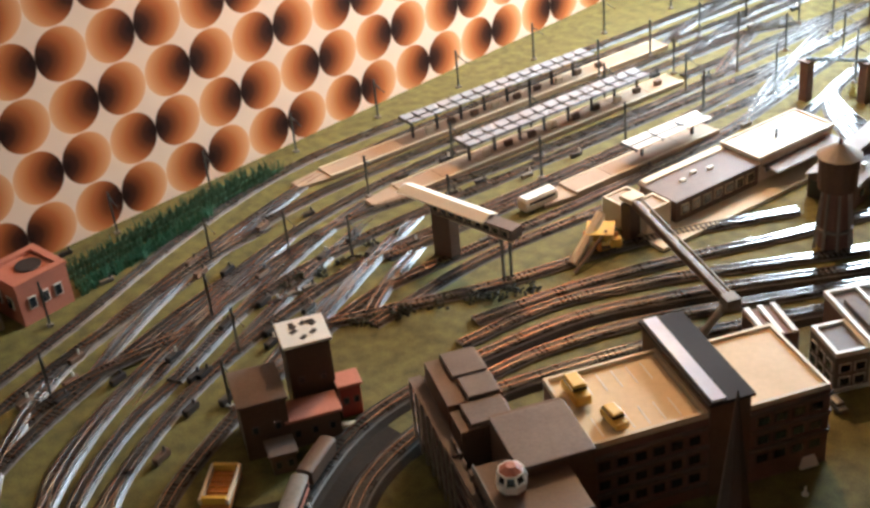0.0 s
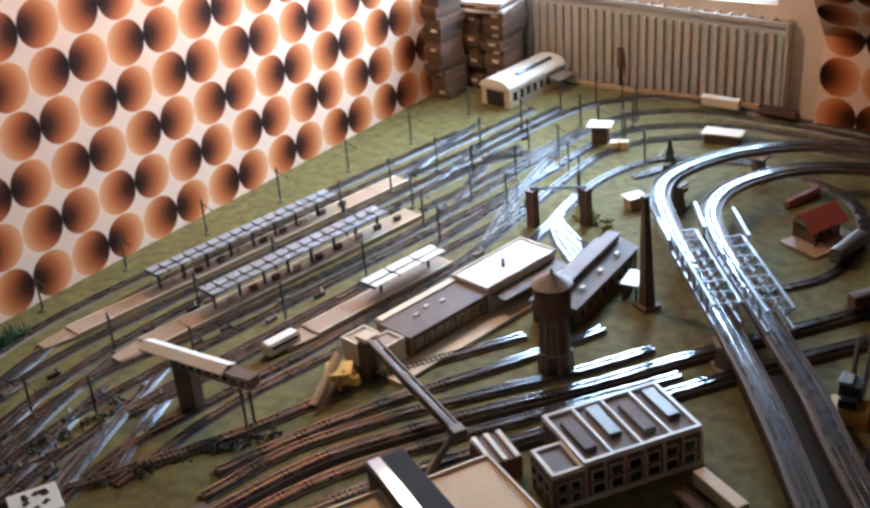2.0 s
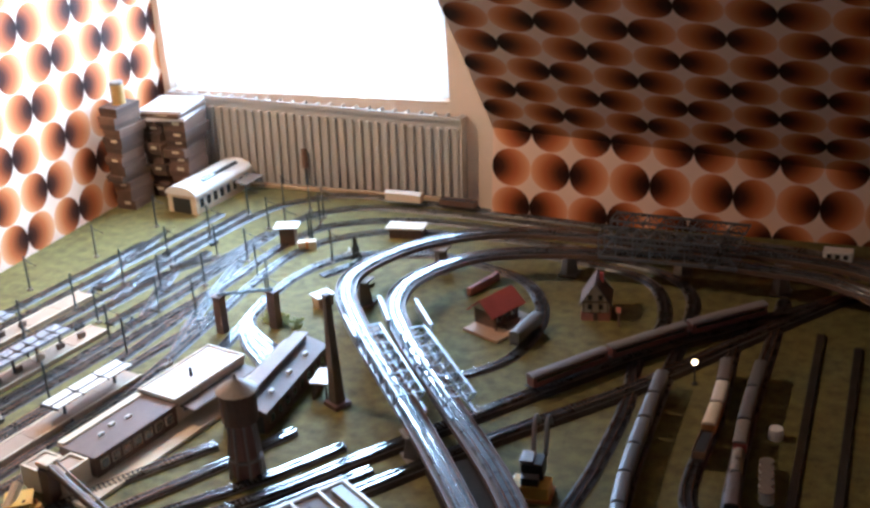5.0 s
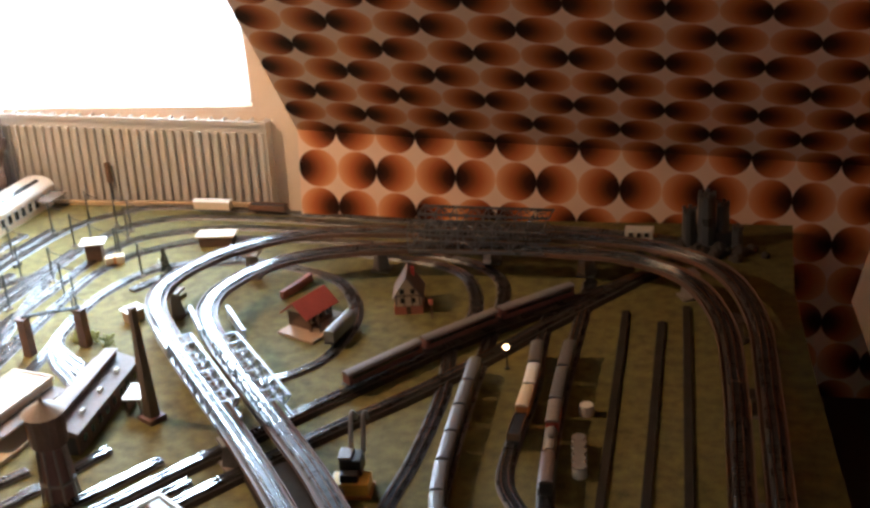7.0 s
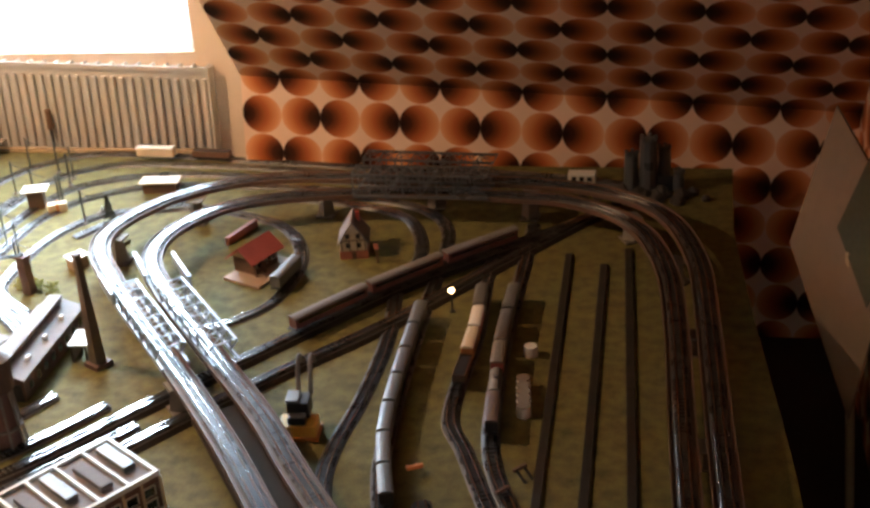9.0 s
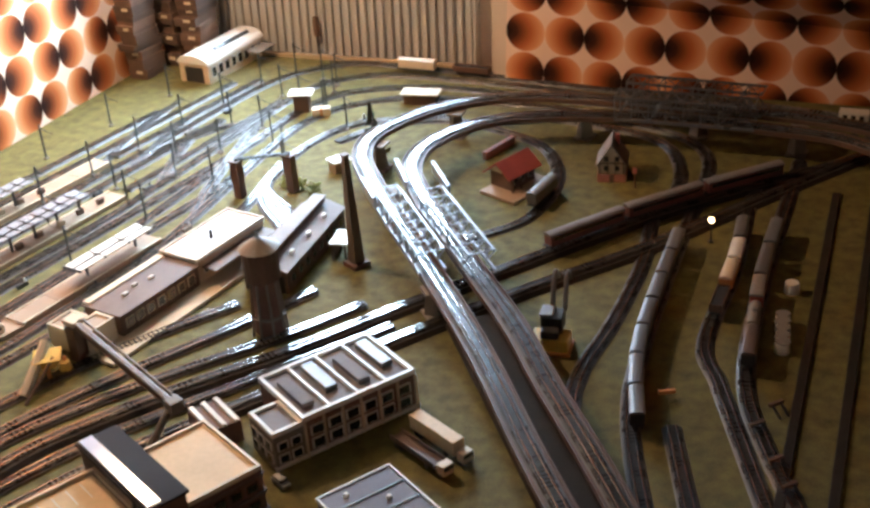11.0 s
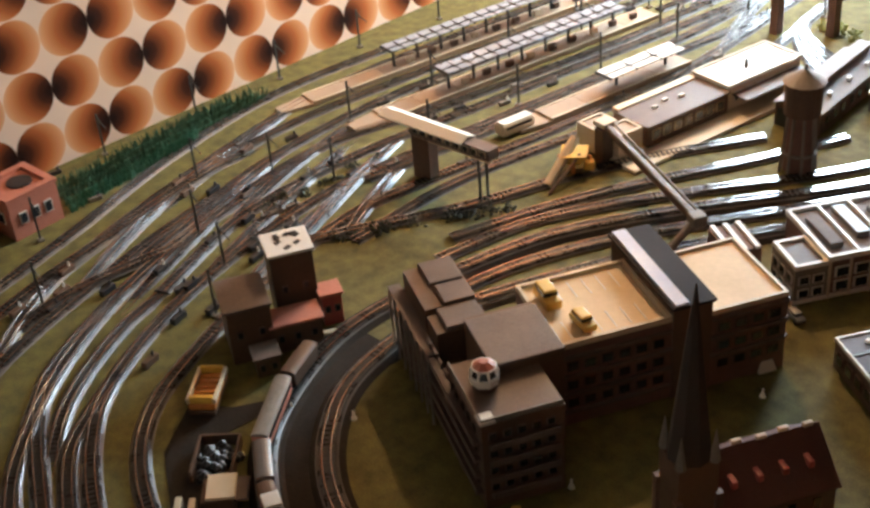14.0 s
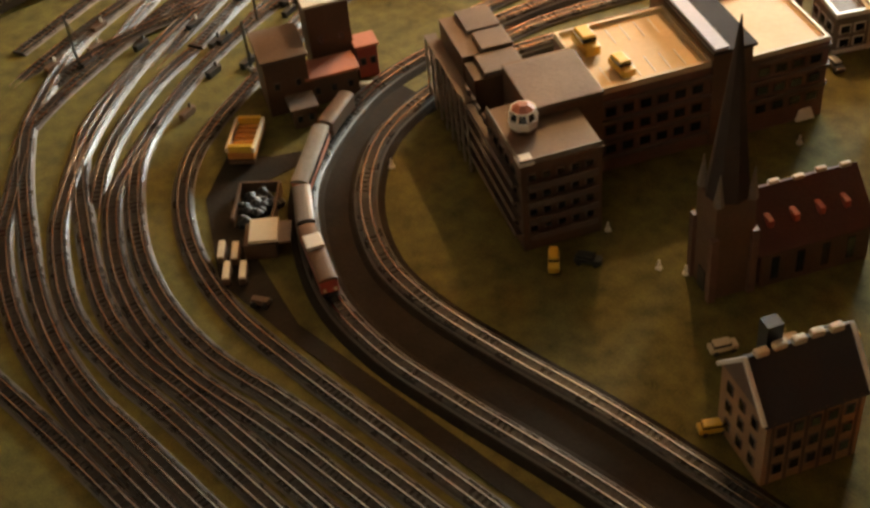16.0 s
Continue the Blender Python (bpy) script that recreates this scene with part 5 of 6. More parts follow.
for i in range(3):
    track([(0.935, 2.06, -0.01 * (i > 0)), (0.966 + 0.005 * i, 1.9), (1.045 + 0.018 * i, 1.79 + 0.012 * i), (1.12 + 0.034 * i, 1.726 + 0.014 * i), (1.2 + 0.04 * i, 1.66)] if i == 0 else
          [(0.935, 2.06, -0.012), (0.966 + 0.005 * i, 1.9, 0.001), (1.045 + 0.018 * i, 1.79 + 0.012 * i, 0.001), (1.12 + 0.034 * i, 1.726 + 0.014 * i, 0.001), (1.2 + 0.04 * i, 1.66, 0.001)], "short shiny fan track into the engine shed")
for x, y in ((1.02, 1.93), (1.045, 1.955), (1.08, 1.93), (1.135, 1.905), (1.12, 1.935)):
    t = thing("garden_bush", x, y, 0, "small pale yellow-green bush beside the fan tracks", "bush", 0, "garden bushes")
    bm = bmesh.new()
    for j in range(26):
        bmesh.ops.create_icosphere(bm, subdivisions=1, radius=random.uniform(0.003, 0.006), matrix=Matrix.Translation((random.gauss(0, 0.008), random.gauss(0, 0.008), abs(random.gauss(0.01, 0.006)))))
    part("foliage", bm, BUSH, t)
tn = thing("white_tent", 1.78, 0.572, 0, "small white pointed tent beside the department store", "tent", 20)
part("canvas", cyl(bmesh.new(), 0, 0, 0.0, 0.06, 0.026, 0.001, 4), WHITE, tn)
pg = thing("shed_platform", 1.17, 2.2, 0, "yellow-green raised lawn block behind the engine shed", "platform", 80)
part("block", boxes((0, 0, 0.006, 0.1, 0.06, 0.012), bev=0.002), GRASS, pg)
wb = thing("crossing_house", 1.125, 2.075, 0, "little white-roofed crossing house beside the viaduct", "building", 60)
part("body", boxes((0, 0, 0.016, 0.05, 0.04, 0.032)), TAN, wb)
part("roof", boxes((0, 0, 0.035, 0.06, 0.05, 0.005), bev=0.001), WHITE, wb)
wb2 = thing("halt_shelter", 1.13, 2.62, 0, "low white-roofed halt shelter beside the curved tracks", "shelter", 10)
part("roof", boxes((0, 0, 0.036, 0.13, 0.06, 0.006), bev=0.001), IVORY, wb2)
part("body", boxes((0, 0, 0.016, 0.11, 0.045, 0.033)), BROWN, wb2)
kx = thing("kiosk", 0.776, 2.452, 0, "white-roofed signal hut with dark brown walls", "hut", 20)
part("roof", boxes((0, 0, 0.063, 0.08, 0.06, 0.005), bev=0.001), WHITE, kx)
part("body", boxes((0, 0, 0.03, 0.05, 0.04, 0.06)), BROWN, kx)
fl = thing("flat_wagon_load", 0.86, 2.43, 0, "small cream and orange loading crate", "crate", 30)
part("body", boxes((0, 0, 0.014, 0.06, 0.03, 0.028), bev=0.002), IVORY, fl)
part("strap", boxes((0, 0, 0.0145, 0.008, 0.0312, 0.0285)), ORANGE, fl)
cone = thing("garden_tree", 1.1, 2.33, 0, "slim dark green conical model tree", "tree")
part("trunk", cyl(bmesh.new(), 0, 0, 0, 0.012, 0.003), BROWN, cone)
bm = bmesh.new()
for i in range(260):
    hgt = random.random() ** 1.3
    a, rr = random.uniform(0, 6.28), 0.022 * (1 - hgt) * random.uniform(0.6, 1.05) + 0.002
    p = Vector((rr * math.cos(a), rr * math.sin(a), 0.01 + 0.1 * hgt))
    bmesh.ops.create_icosphere(bm, subdivisions=1, radius=0.0032, matrix=Matrix.Translation(p))
part("crown", bm, SHRUB, cone)


# ---- catenary masts and station lamps ----
def mast(x, y, h=0.11, arm=0.05, rz=AX):
    t = thing("catenary_mast", x, y, 0, "slim dark lattice catenary mast with a side arm", "mast", rz, "catenary masts")
    part("foot", boxes((0, 0, 0.003, 0.014, 0.014, 0.006), bev=0.001), STONE, t)
    part("pole", boxes((0, 0, 0.006 + h / 2, 0.0042, 0.0042, h)), MAST, t)
    part("arm", rod(bmesh.new(), (0, 0, h * 0.93), (0, -arm, h * 0.86), 0.0011), MAST, t)
    part("stay", rod(bmesh.new(), (0, 0, h * 0.99), (0, -arm * 0.7, h * 0.88), 0.0008), MAST, t)
    part("insulator", cyl(bmesh.new(), 0, -arm, h * 0.84, h * 0.89, 0.0018, seg=8), BROWN, t)


for i in range(9):
    y = 0.2 + i * 0.28
    mast(max(0.05, st(0.06, y)), y)
for i in range(8):
    y = 0.5 + i * 0.28
    mast(st(0.675, y), y)
for i in range(8):
    y = 0.72 + i * 0.26
    mast(st(0.44, y) + 0.003, y)
for i in range(6):
    y = 1.62 + i * 0.2
    mast(st(0.3, y), y), mast(st(0.56, y + 0.06), y + 0.06)
for x, y in ((0.47, 0.42), (0.56, 0.14), (0.35, 0.28), (0.72, 0.1), (0.55, -0.25), (0.86, -0.02), (0.3, -0.12), (0.92, 2.1), (0.86, 2.45), (0.7, 2.72), (0.98, 2.0), (0.58, 2.74), (0.8, 2.62), (1.0, 2.35)):
    mast(x, y)
# low signals and point motors between the tracks
for i in range(34):
    y = random.uniform(0.0, 2.5)
    x = random.choice((0.165, 0.235, 0.36, 0.42, 0.535, 0.585, 0.645, 0.72, 0.83))
    t = thing("point_motor", st(x, y), y, 0.0, "small dark point motor box between tracks", "point motor", AX, "point motors")
    part("case", boxes((0, 0, 0.006, 0.034, 0.011, 0.011), bev=0.002), BLACK if i % 3 else STONE, t)
    part("lantern", cyl(bmesh.new(), 0.01, 0, 0.011, 0.022, 0.003, 0.002, 8), WHITE if i % 4 == 0 else BLACK, t)
for i in range(26):
    y = random.uniform(-0.3, 0.6)
    x = 0.62 - 0.35 * y + random.uniform(-0.22, 0.22)
    t = thing("point_motor", x, y, 0.0, "small dark point motor box in the station throat", "point motor", AX + 25, "point motors")
    part("case", boxes((0, 0, 0.008, 0.04, 0.013, 0.015), bev=0.002), BLACK if i % 3 else BROWN, t)
    part("lantern", cyl(bmesh.new(), 0.01, 0, 0.0155, 0.026, 0.003, 0.002, 8), WHITE if i % 4 == 0 else BLACK, t)
# dark shrubs along the siding and the throat
for i in range(26):
    a = random.random()
    x, y = 0.79 + a * 0.23 + random.uniform(-0.012, 0.012), 0.28 + a * 0.4
    if i % 3 == 0:
        x, y = 0.6 + random.uniform(-0.02, 0.02), 0.3 + random.random() * 0.35
    t = thing("shrub", x, y, 0, "low clump of dark lichen bush beside the tracks", "bush", 0, "lichen bushes")
    bm = bmesh.new()
    for j in range(22):
        bmesh.ops.create_icosphere(bm, subdivisions=1, radius=random.uniform(0.002, 0.005), matrix=Matrix.Translation((random.gauss(0, 0.012), random.gauss(0, 0.009), abs(random.gauss(0.005, 0.005)))))
    part("foliage", bm, SHRUB, t)

# ---- corner of the room: boxes, white depot ----
dp = thing("white_depot", 0.275, 2.735, 0, "white depot hall with a rounded roof and dark rooflight", "building", 86)
part("body", boxes((0, 0, 0.036, 0.32, 0.13, 0.072)), IVORY, dp)
bm = bmesh.new()
ring = []
for s in (-0.165, 0.165):
    ring.append([bm.verts.new((s, 0.07 * math.cos(i * math.pi / 10), 0.07 + 0.032 * math.sin(i * math.pi / 10))) for i in range(11)])
for i in range(10):
    bm.faces.new((ring[0][i], ring[0][i + 1], ring[1][i + 1], ring[1][i]))
bm.faces.new(ring[0]), bm.faces.new(ring[1][::-1])
part("roof", bm, WHITE, dp)
part("rooflight", boxes((0.02, -0.035, 0.1, 0.2, 0.014, 0.008, 0, 28)), GLASS, dp)
windows(dp, -0.15, 0.15, (0.04,), -0.0655, 8, 0.026, 0.04, -1)
part("gate", boxes((-0.1605, 0, 0.03, 0.003, 0.08, 0.056)), BLACK, dp)
part("awning", boxes((0.1, -0.1, 0.05, 0.1, 0.06, 0.004)), STONE, dp)


def carton(x, y, z, sx, sy, sz, rz, material=CARD, label="old brown cardboard model box in a stack"):
    t = thing("cardboard_box", x, y, z, label, "box", rz, "stacked boxes")
    part("base", boxes((0, 0, sz * 0.4, sx - 0.004, sy - 0.004, sz * 0.8)), material, t)
    part("lid", boxes((0, 0, sz * 0.7, sx, sy, sz * 0.6 - 0.001), bev=0.0015), material, t)
    if rz > -2:
        part("side_label", boxes((sx * 0.1, -sy / 2 - 0.0008, sz * 0.68, sx * 0.3, 0.0016, sz * 0.28)), IVORY, t)


for bx, by, wide, deep, levels, turn in ((0.155, 2.79, 0.09, 0.16, 8, 6), (0.07, 2.78, 0.09, 0.17, 8, -3), (0.035, 2.6, 0.08, 0.14, 11, -2)):
    z = 0.0
    for i in range(levels):
        hh = random.choice((0.026, 0.032, 0.038, 0.044))
        carton(bx + random.uniform(-0.006, 0.006), by + random.uniform(-0.012, 0.012), z, wide * random.uniform(0.86, 1.04), deep * random.uniform(0.8, 1.05), hh, turn + random.uniform(-5, 5))
        z += hh
    if bx > 0.1:
        for k, (hh, turn2) in enumerate(((0.012, 12), (0.016, 2), (0.012, 9))):
            carton(0.115, 2.785, max(z, 0.275), 0.175, 0.185, hh, turn2, FILM if k != 1 else CARD, "flat white box on the brown stack" if k != 1 else "flat brown box in the stack")
            z = max(z, 0.275) + hh
jar = thing("glass_jar", 0.035, 2.6, z, "tall ochre tin standing on the boxes", "tin")
part("body", cyl(bmesh.new(), 0, 0, 0, 0.07, 0.024, 0.024, 20), mat("ochre_tin", (0.4, 0.24, 0.07), 0.4, grain=0.3, scale=60), jar)
part("lid", cyl(bmesh.new(), 0, 0, 0.07, 0.08, 0.025, 0.023, 20), STONE, jar)

# ---- salmon signal house, grey shed and the green hedge at the wall ----
rb = thing("salmon_house", 0.19, -0.1, 0, "salmon red square house with an open dark roof well", "building", 5)
part("body", boxes((0, 0, 0.05, 0.13, 0.13, 0.1)), SALMON, rb)
parapet(rb, -0.068, 0.068, -0.068, 0.068, 0.1, 0.018, 0.008, SALMON)
part("roof_well", cyl(bmesh.new(), 0, 0.01, 0.1, 0.104, 0.03, 0.03, 14), BLACK, rb)
windows(rb, -0.05, 0.05, (0.05,), -0.0655, 2, 0.026, 0.03, -1)
windows(rb, -0.05, 0.05, (0.05,), 0.0655, 3, 0.02, 0.03, 1, along="y")
gb = thing("grey_house", 0.17, -0.27, 0, "dark grey shed with a reddish roof beside the salmon house", "building", 5)
part("body", boxes((0, 0, 0.035, 0.13, 0.14, 0.07)), ROOFG, gb)
part("roof", boxes((0, 0, 0.073, 0.138, 0.148, 0.006), bev=0.001), SALMON, gb)
windows(gb, -0.05, 0.05, (0.035,), 0.0655, 3, 0.022, 0.026, 1, along="y")
wn2 = thing("white_warehouse", 0.62, -0.7, 0, "long white flat building beside the curved tracks", "building", -30)
part("body", boxes((0, 0, 0.03, 0.3, 0.08, 0.06)), WHITE, wn2)
windows(wn2, -0.14, 0.14, (0.032,), 0.0405, 7, 0.02, 0.03, 1, frame_mat=STONE)
part("roof", boxes((0, 0, 0.063, 0.308, 0.088, 0.006), bev=0.001), WHITE, wn2)
for rix, (x0, y0, x1, y1) in enumerate(((0.235, 0.0, 0.17, 0.4), (0.2, 0.0, 0.115, 0.66), (0.165, 0.0, 0.09, 0.64), (0.13, 0.02, 0.07, 0.58))):
    hg = thing("hedge", 0, 0, 0, "spiky green plastic hedge along the papered wall", "hedge", 0, "green hedges")
    bm = bmesh.new()
    n = 56
    for i in range(n):
        a = i / (n - 1)
        x, y = x0 + (x1 - x0) * a, y0 + (y1 - y0) * a
        for j in range(4):
            q = Vector((x + random.gauss(0, 0.004), y + random.gauss(0, 0.003), 0))
            rod(bm, q, q + Vector((random.gauss(0, 0.006), random.gauss(0, 0.005), random.uniform(0.025, 0.042))), 0.003, 5, 0.0006)
    part("foliage", bm, GREEN if rix else GREENP, hg)
    part("rail", boxes(((x0 + x1) / 2, (y0 + y1) / 2, 0.012, 0.004, math.hypot(x1 - x0, y1 - y0), 0.004, math.degrees(math.atan2(y1 - y0, x1 - x0)) - 90)), GREENP, hg)

# ---- far side: halt with red roof, cottage, crane, lamp, ruin ----
rh = thing("red_roofed_house", 1.655, 2.135, 0, "small house with a red gabled roof on a raised pad", "house", 70)
part("pad", boxes((-0.01, -0.03, 0.004, 0.18, 0.13, 0.008), bev=0.001), TAN, rh)
part("body", boxes((0, 0, 0.03, 0.1, 0.075, 0.045)), BROWN, rh)
part("roof", gable(bmesh.new(), 0.12, 0.085, 0.052, 0.034, 0.008), ROOFR, rh)
for s in (-1, 1):
    part("gable_wall", gable_wall(bmesh.new(), 0.1, 0.075, 0.052, 0.029, (s,)), IVORY, rh)
for x in (-0.055, -0.02):
    part("porch_post", boxes((x, -0.05, 0.024, 0.005, 0.005, 0.032)), BROWN, rh)
windows(rh, -0.045, 0.045, (0.032,), -0.038, 3, 0.016, 0.018, -1)
ar = thing("long_wall", 1.53, 2.33, 0, "low tan wall behind the red-roofed house", "wall", 75)
part("coping", boxes((0, 0, 0.012, 0.14, 0.014, 0.024), bev=0.001), SALMON, ar)
ht = thing("cottage", 1.905, 2.27, 0, "small cream timbered cottage with a grey steep roof and red base", "house", -75)
part("base", boxes((0, 0, 0.012, 0.095, 0.08, 0.024)), SALMON, ht, "salmon red base storey")
part("body", boxes((0, 0, 0.04, 0.09, 0.075, 0.034)), IVORY, ht)
part("roof", gable(bmesh.new(), 0.09, 0.075, 0.056, 0.056, 0.007), ROOFG, ht)
for s in (-1, 1):
    part("gable_wall", gable_wall(bmesh.new(), 0.09, 0.075, 0.056, 0.052, (s,)), IVORY, ht)
windows(ht, -0.03, 0.03, (0.042, 0.07), 0.0458, 2, 0.013, 0.015, 1, along="y", frame_mat=BROWN)
for i in range(4):
    part("timber", boxes((0.0462, -0.033 + i * 0.022, 0.041, 0.003, 0.003, 0.034)), BROWN, ht)
part("tie_beam", boxes((0.0464, 0, 0.057, 0.003, 0.075, 0.003)), BROWN, ht)
part("door", boxes((0.0482, 0.0, 0.012, 0.003, 0.013, 0.024)), BROWN, ht)
part("chimney", boxes((-0.015, 0.014, 0.105, 0.011, 0.011, 0.03)), RED, ht)
sg = thing("signal", 1.99, 2.21, 0, "short brown trackside signal near the cottage", "signal")
part("pole", cyl(bmesh.new(), 0, 0, 0, 0.06, 0.003, seg=8), BROWN, sg)
part("disc", boxes((0, -0.003, 0.052, 0.014, 0.003, 0.018), bev=0.001), SALMON, sg)

cr = thing("harbour_crane", 2.06, 1.39, 0, "black crane with a curved jib on a yellow square base", "crane", 10)
part("base", boxes((0, -0.02, 0.018, 0.085, 0.055, 0.036), bev=0.003), YELLOW, cr, "yellow base block")
part("skirt", boxes((0, -0.02, 0.004, 0.095, 0.065, 0.008), bev=0.001), ORANGE, cr)
part("cab", boxes((0, 0.01, 0.056, 0.05, 0.05, 0.04), bev=0.004), BLACK, cr)
part("cab_roof", boxes((-0.012, 0.01, 0.079, 0.03, 0.045, 0.006), bev=0.002), SILVER, cr)
for s in (-0.016, 0.012):
    bm = sweep(smooth([(s + 0.012, 0.03 + 0.075 * a / 8, 0.075 + 0.07 * math.sin(a * 0.32)) for a in range(9)], 0.008), [(0.0055 * math.cos(k * 1.047), 0.0055 * math.sin(k * 1.047)) for k in range(6)])
    part("jib", bm, SILVER, cr)
part("counterweight", boxes((0, -0.03, 0.046, 0.04, 0.024, 0.02), bev=0.003), BLACK, cr)

lp = thing("street_lamp", 2.268, 1.965, 0, "small lit yard lamp with a warm glowing bulb", "lamp")
part("pole", cyl(bmesh.new(), 0, 0, 0, 0.055, 0.0022, seg=8), BLACK, lp)
part("foot", cyl(bmesh.new(), 0, 0, 0, 0.004, 0.008, 0.006, 10), BLACK, lp)
bm = bmesh.new()
bmesh.ops.create_icosphere(bm, subdivisions=2, radius=0.0075, matrix=Matrix.Translation((0, 0, 0.062)))
part("bulb", bm, LAMPM, lp, "warm glowing bulb")

rn = thing("castle_ruin", 2.68, 2.78, 0, "dark grey stone castle ruin with broken towers", "ruin", 15)
for x, y, r, hh in ((0, 0, 0.03, 0.17), (0.05, 0.015, 0.022, 0.13), (-0.05, 0.01, 0.024, 0.12), (0.09, -0.01, 0.018, 0.06)):
    part("tower", cyl(bmesh.new(), x, y, 0, hh, r, r * 0.85, 10), STEEL, rn)
    for i in range(5):
        a = i * 1.256
        part("merlon", boxes((x + r * 0.7 * math.cos(a), y + r * 0.7 * math.sin(a), hh + 0.005, 0.01, 0.008, 0.012)), STEEL, rn)
part("curtain_wall", boxes((0.02, 0.0, 0.025, 0.17, 0.014, 0.05)), STEEL, rn)
rk = thing("rock_mound", 2.62, 2.72, 0, "dark rocky mound under the castle ruin", "rocks")
bm = bmesh.new()
for i in range(46):
    bmesh.ops.create_icosphere(bm, subdivisions=1, radius=random.uniform(0.012, 0.03), matrix=Matrix.Translation((random.gauss(0.06, 0.09), random.gauss(0.02, 0.03), 0.004)))
rkp = part("boulder", bm, mat("dark_rock", (0.045, 0.036, 0.03), 0.85, grain=0.5, scale=120, bump=0.6), rk)
rkp["kind"] = "stuff"
hs = thing("halt_house", 2.47, 2.83, 0, "little white house with windows on the back track", "house", 3)
part("body", boxes((0, 0, 0.016, 0.085, 0.04, 0.032), bev=0.001), WHITE, hs)
windows(hs, -0.036, 0.036, (0.018,), -0.0205, 3, 0.014, 0.014, -1, frame_mat=BROWN)


# ---- rolling stock ----
def wagon(x, y, z, rz, L, body, roof, label, kind="van", name="railway_wagon"):
    """A four-wheel or bogie wagon: frame, body, roof, buffers and wheels, on the rails."""
    t = thing(name, x, y, z + 0.0095, label, "wagon", rz, "rolling stock")
    part("frame", boxes((0, 0, 0.009, L, 0.024, 0.004)), BLACK, t)
    for s in (-1, 1):
        for e in (-1, 1):
            bm = bmesh.new()
            bmesh.ops.create_cone(bm, cap_ends=True, segments=12, radius1=0.0055, radius2=0.0055, depth=0.003, matrix=pose(s * L * 0.33, e * 0.0083, 0.0055, 90, 0, 0))
            part("wheel", bm, BLACK, t)
            bm = bmesh.new()
            bmesh.ops.create_cone(bm, cap_ends=True, segments=8, radius1=0.0022, radius2=0.0022, depth=0.006, matrix=pose(s * (L / 2 + 0.003), e * 0.0085, 0.01, 0, 90, 0))
            part("buffer", bm, BLACK, t)
    if kind == "open":
        part("body", boxes((0, 0.0145, 0.02, L * 0.95, 0.002, 0.02), (0, -0.0145, 0.02, L * 0.95, 0.002, 0.02), (L * 0.47, 0, 0.02, 0.002, 0.028, 0.02), (-L * 0.47, 0, 0.02, 0.002, 0.028, 0.02), (0, 0, 0.012, L * 0.95, 0.028, 0.003)), body, t)
        part("load", boxes((0, 0, 0.022, L * 0.9, 0.025, 0.012), bev=0.004), roof, t)
    elif kind == "tank":
        bm = bmesh.new()
        bmesh.ops.create_cone(bm, cap_ends=True, segments=18, radius1=0.0145, radius2=0.0145, depth=L * 0.9, matrix=pose(0, 0, 0.026, 0, 90, 0))
        bmesh.ops.bevel(bm, geom=[e for e in bm.edges if len(e.link_faces) == 2 and e.calc_face_angle(0) > 1], offset=0.004, segments=2, affect="EDGES")
        part("tank", bm, body, t)
        part("dome", cyl(bmesh.new(), 0, 0, 0.04, 0.046, 0.006), roof, t)
    else:
        part("body", boxes((0, 0, 0.0245, L * 0.96, 0.03, 0.027), bev=0.001), body, t)
        bm = bmesh.new()
        ends = []
        for s in (-L / 2 * 0.98, L / 2 * 0.98):
            ends.append([bm.verts.new((s, 0.0165 * math.cos(i * math.pi / 8), 0.038 + 0.007 * math.sin(i * math.pi / 8))) for i in range(9)])
        for i in range(8):
            bm.faces.new((ends[0][i], ends[0][i + 1], ends[1][i + 1], ends[1][i]))
        bm.faces.new(ends[0]), bm.faces.new(ends[1][::-1])
        part("roof", bm, roof, t)
        if L > 0.15:
            for e in (-1, 1):
                part("window_band", boxes((0, e * 0.0151, 0.029, L * 0.88, 0.001, 0.009)), GLASS, t)
    return t


def consist(line, start, rows, z=0.0):
    """Wagons one behind the other along a line, from a distance start: (length, body, roof, label, kind)."""
    pts = smooth([(x, y, z) for x, y in line], 0.01)
    acc = [0.0]
    for a, b in zip(pts, pts[1:]):
        acc.append(acc[-1] + (b - a).length)

    def at(s):
        i = max(0, min(len(pts) - 2, int(np.searchsorted(acc, s)) - 1))
        f_ = (s - acc[i]) / max(1e-6, acc[i + 1] - acc[i])
        return pts[i].lerp(pts[i + 1], f_)

    s, made = start, []
    for L, body, roof, label, kind in rows:
        a, b = at(s + L * 0.17), at(s + L * 0.83)
        c = (a + b) / 2
        made.append(wagon(c.x, c.y, z, math.degrees(math.atan2(b.y - a.y, b.x - a.x)), L, body, roof, label, kind))
        s += L + 0.008
    return made


consist([(2.35, 1.1), (2.26, 1.4), (2.2, 1.9), (2.17, 2.25)], 0.03, [(0.1, BLACK, SILVER, "black goods wagon with a silver roof in the yard", "van")] + [(0.11, SILVER, SILVER, "silver covered goods wagon in the yard", "van")] * 6)
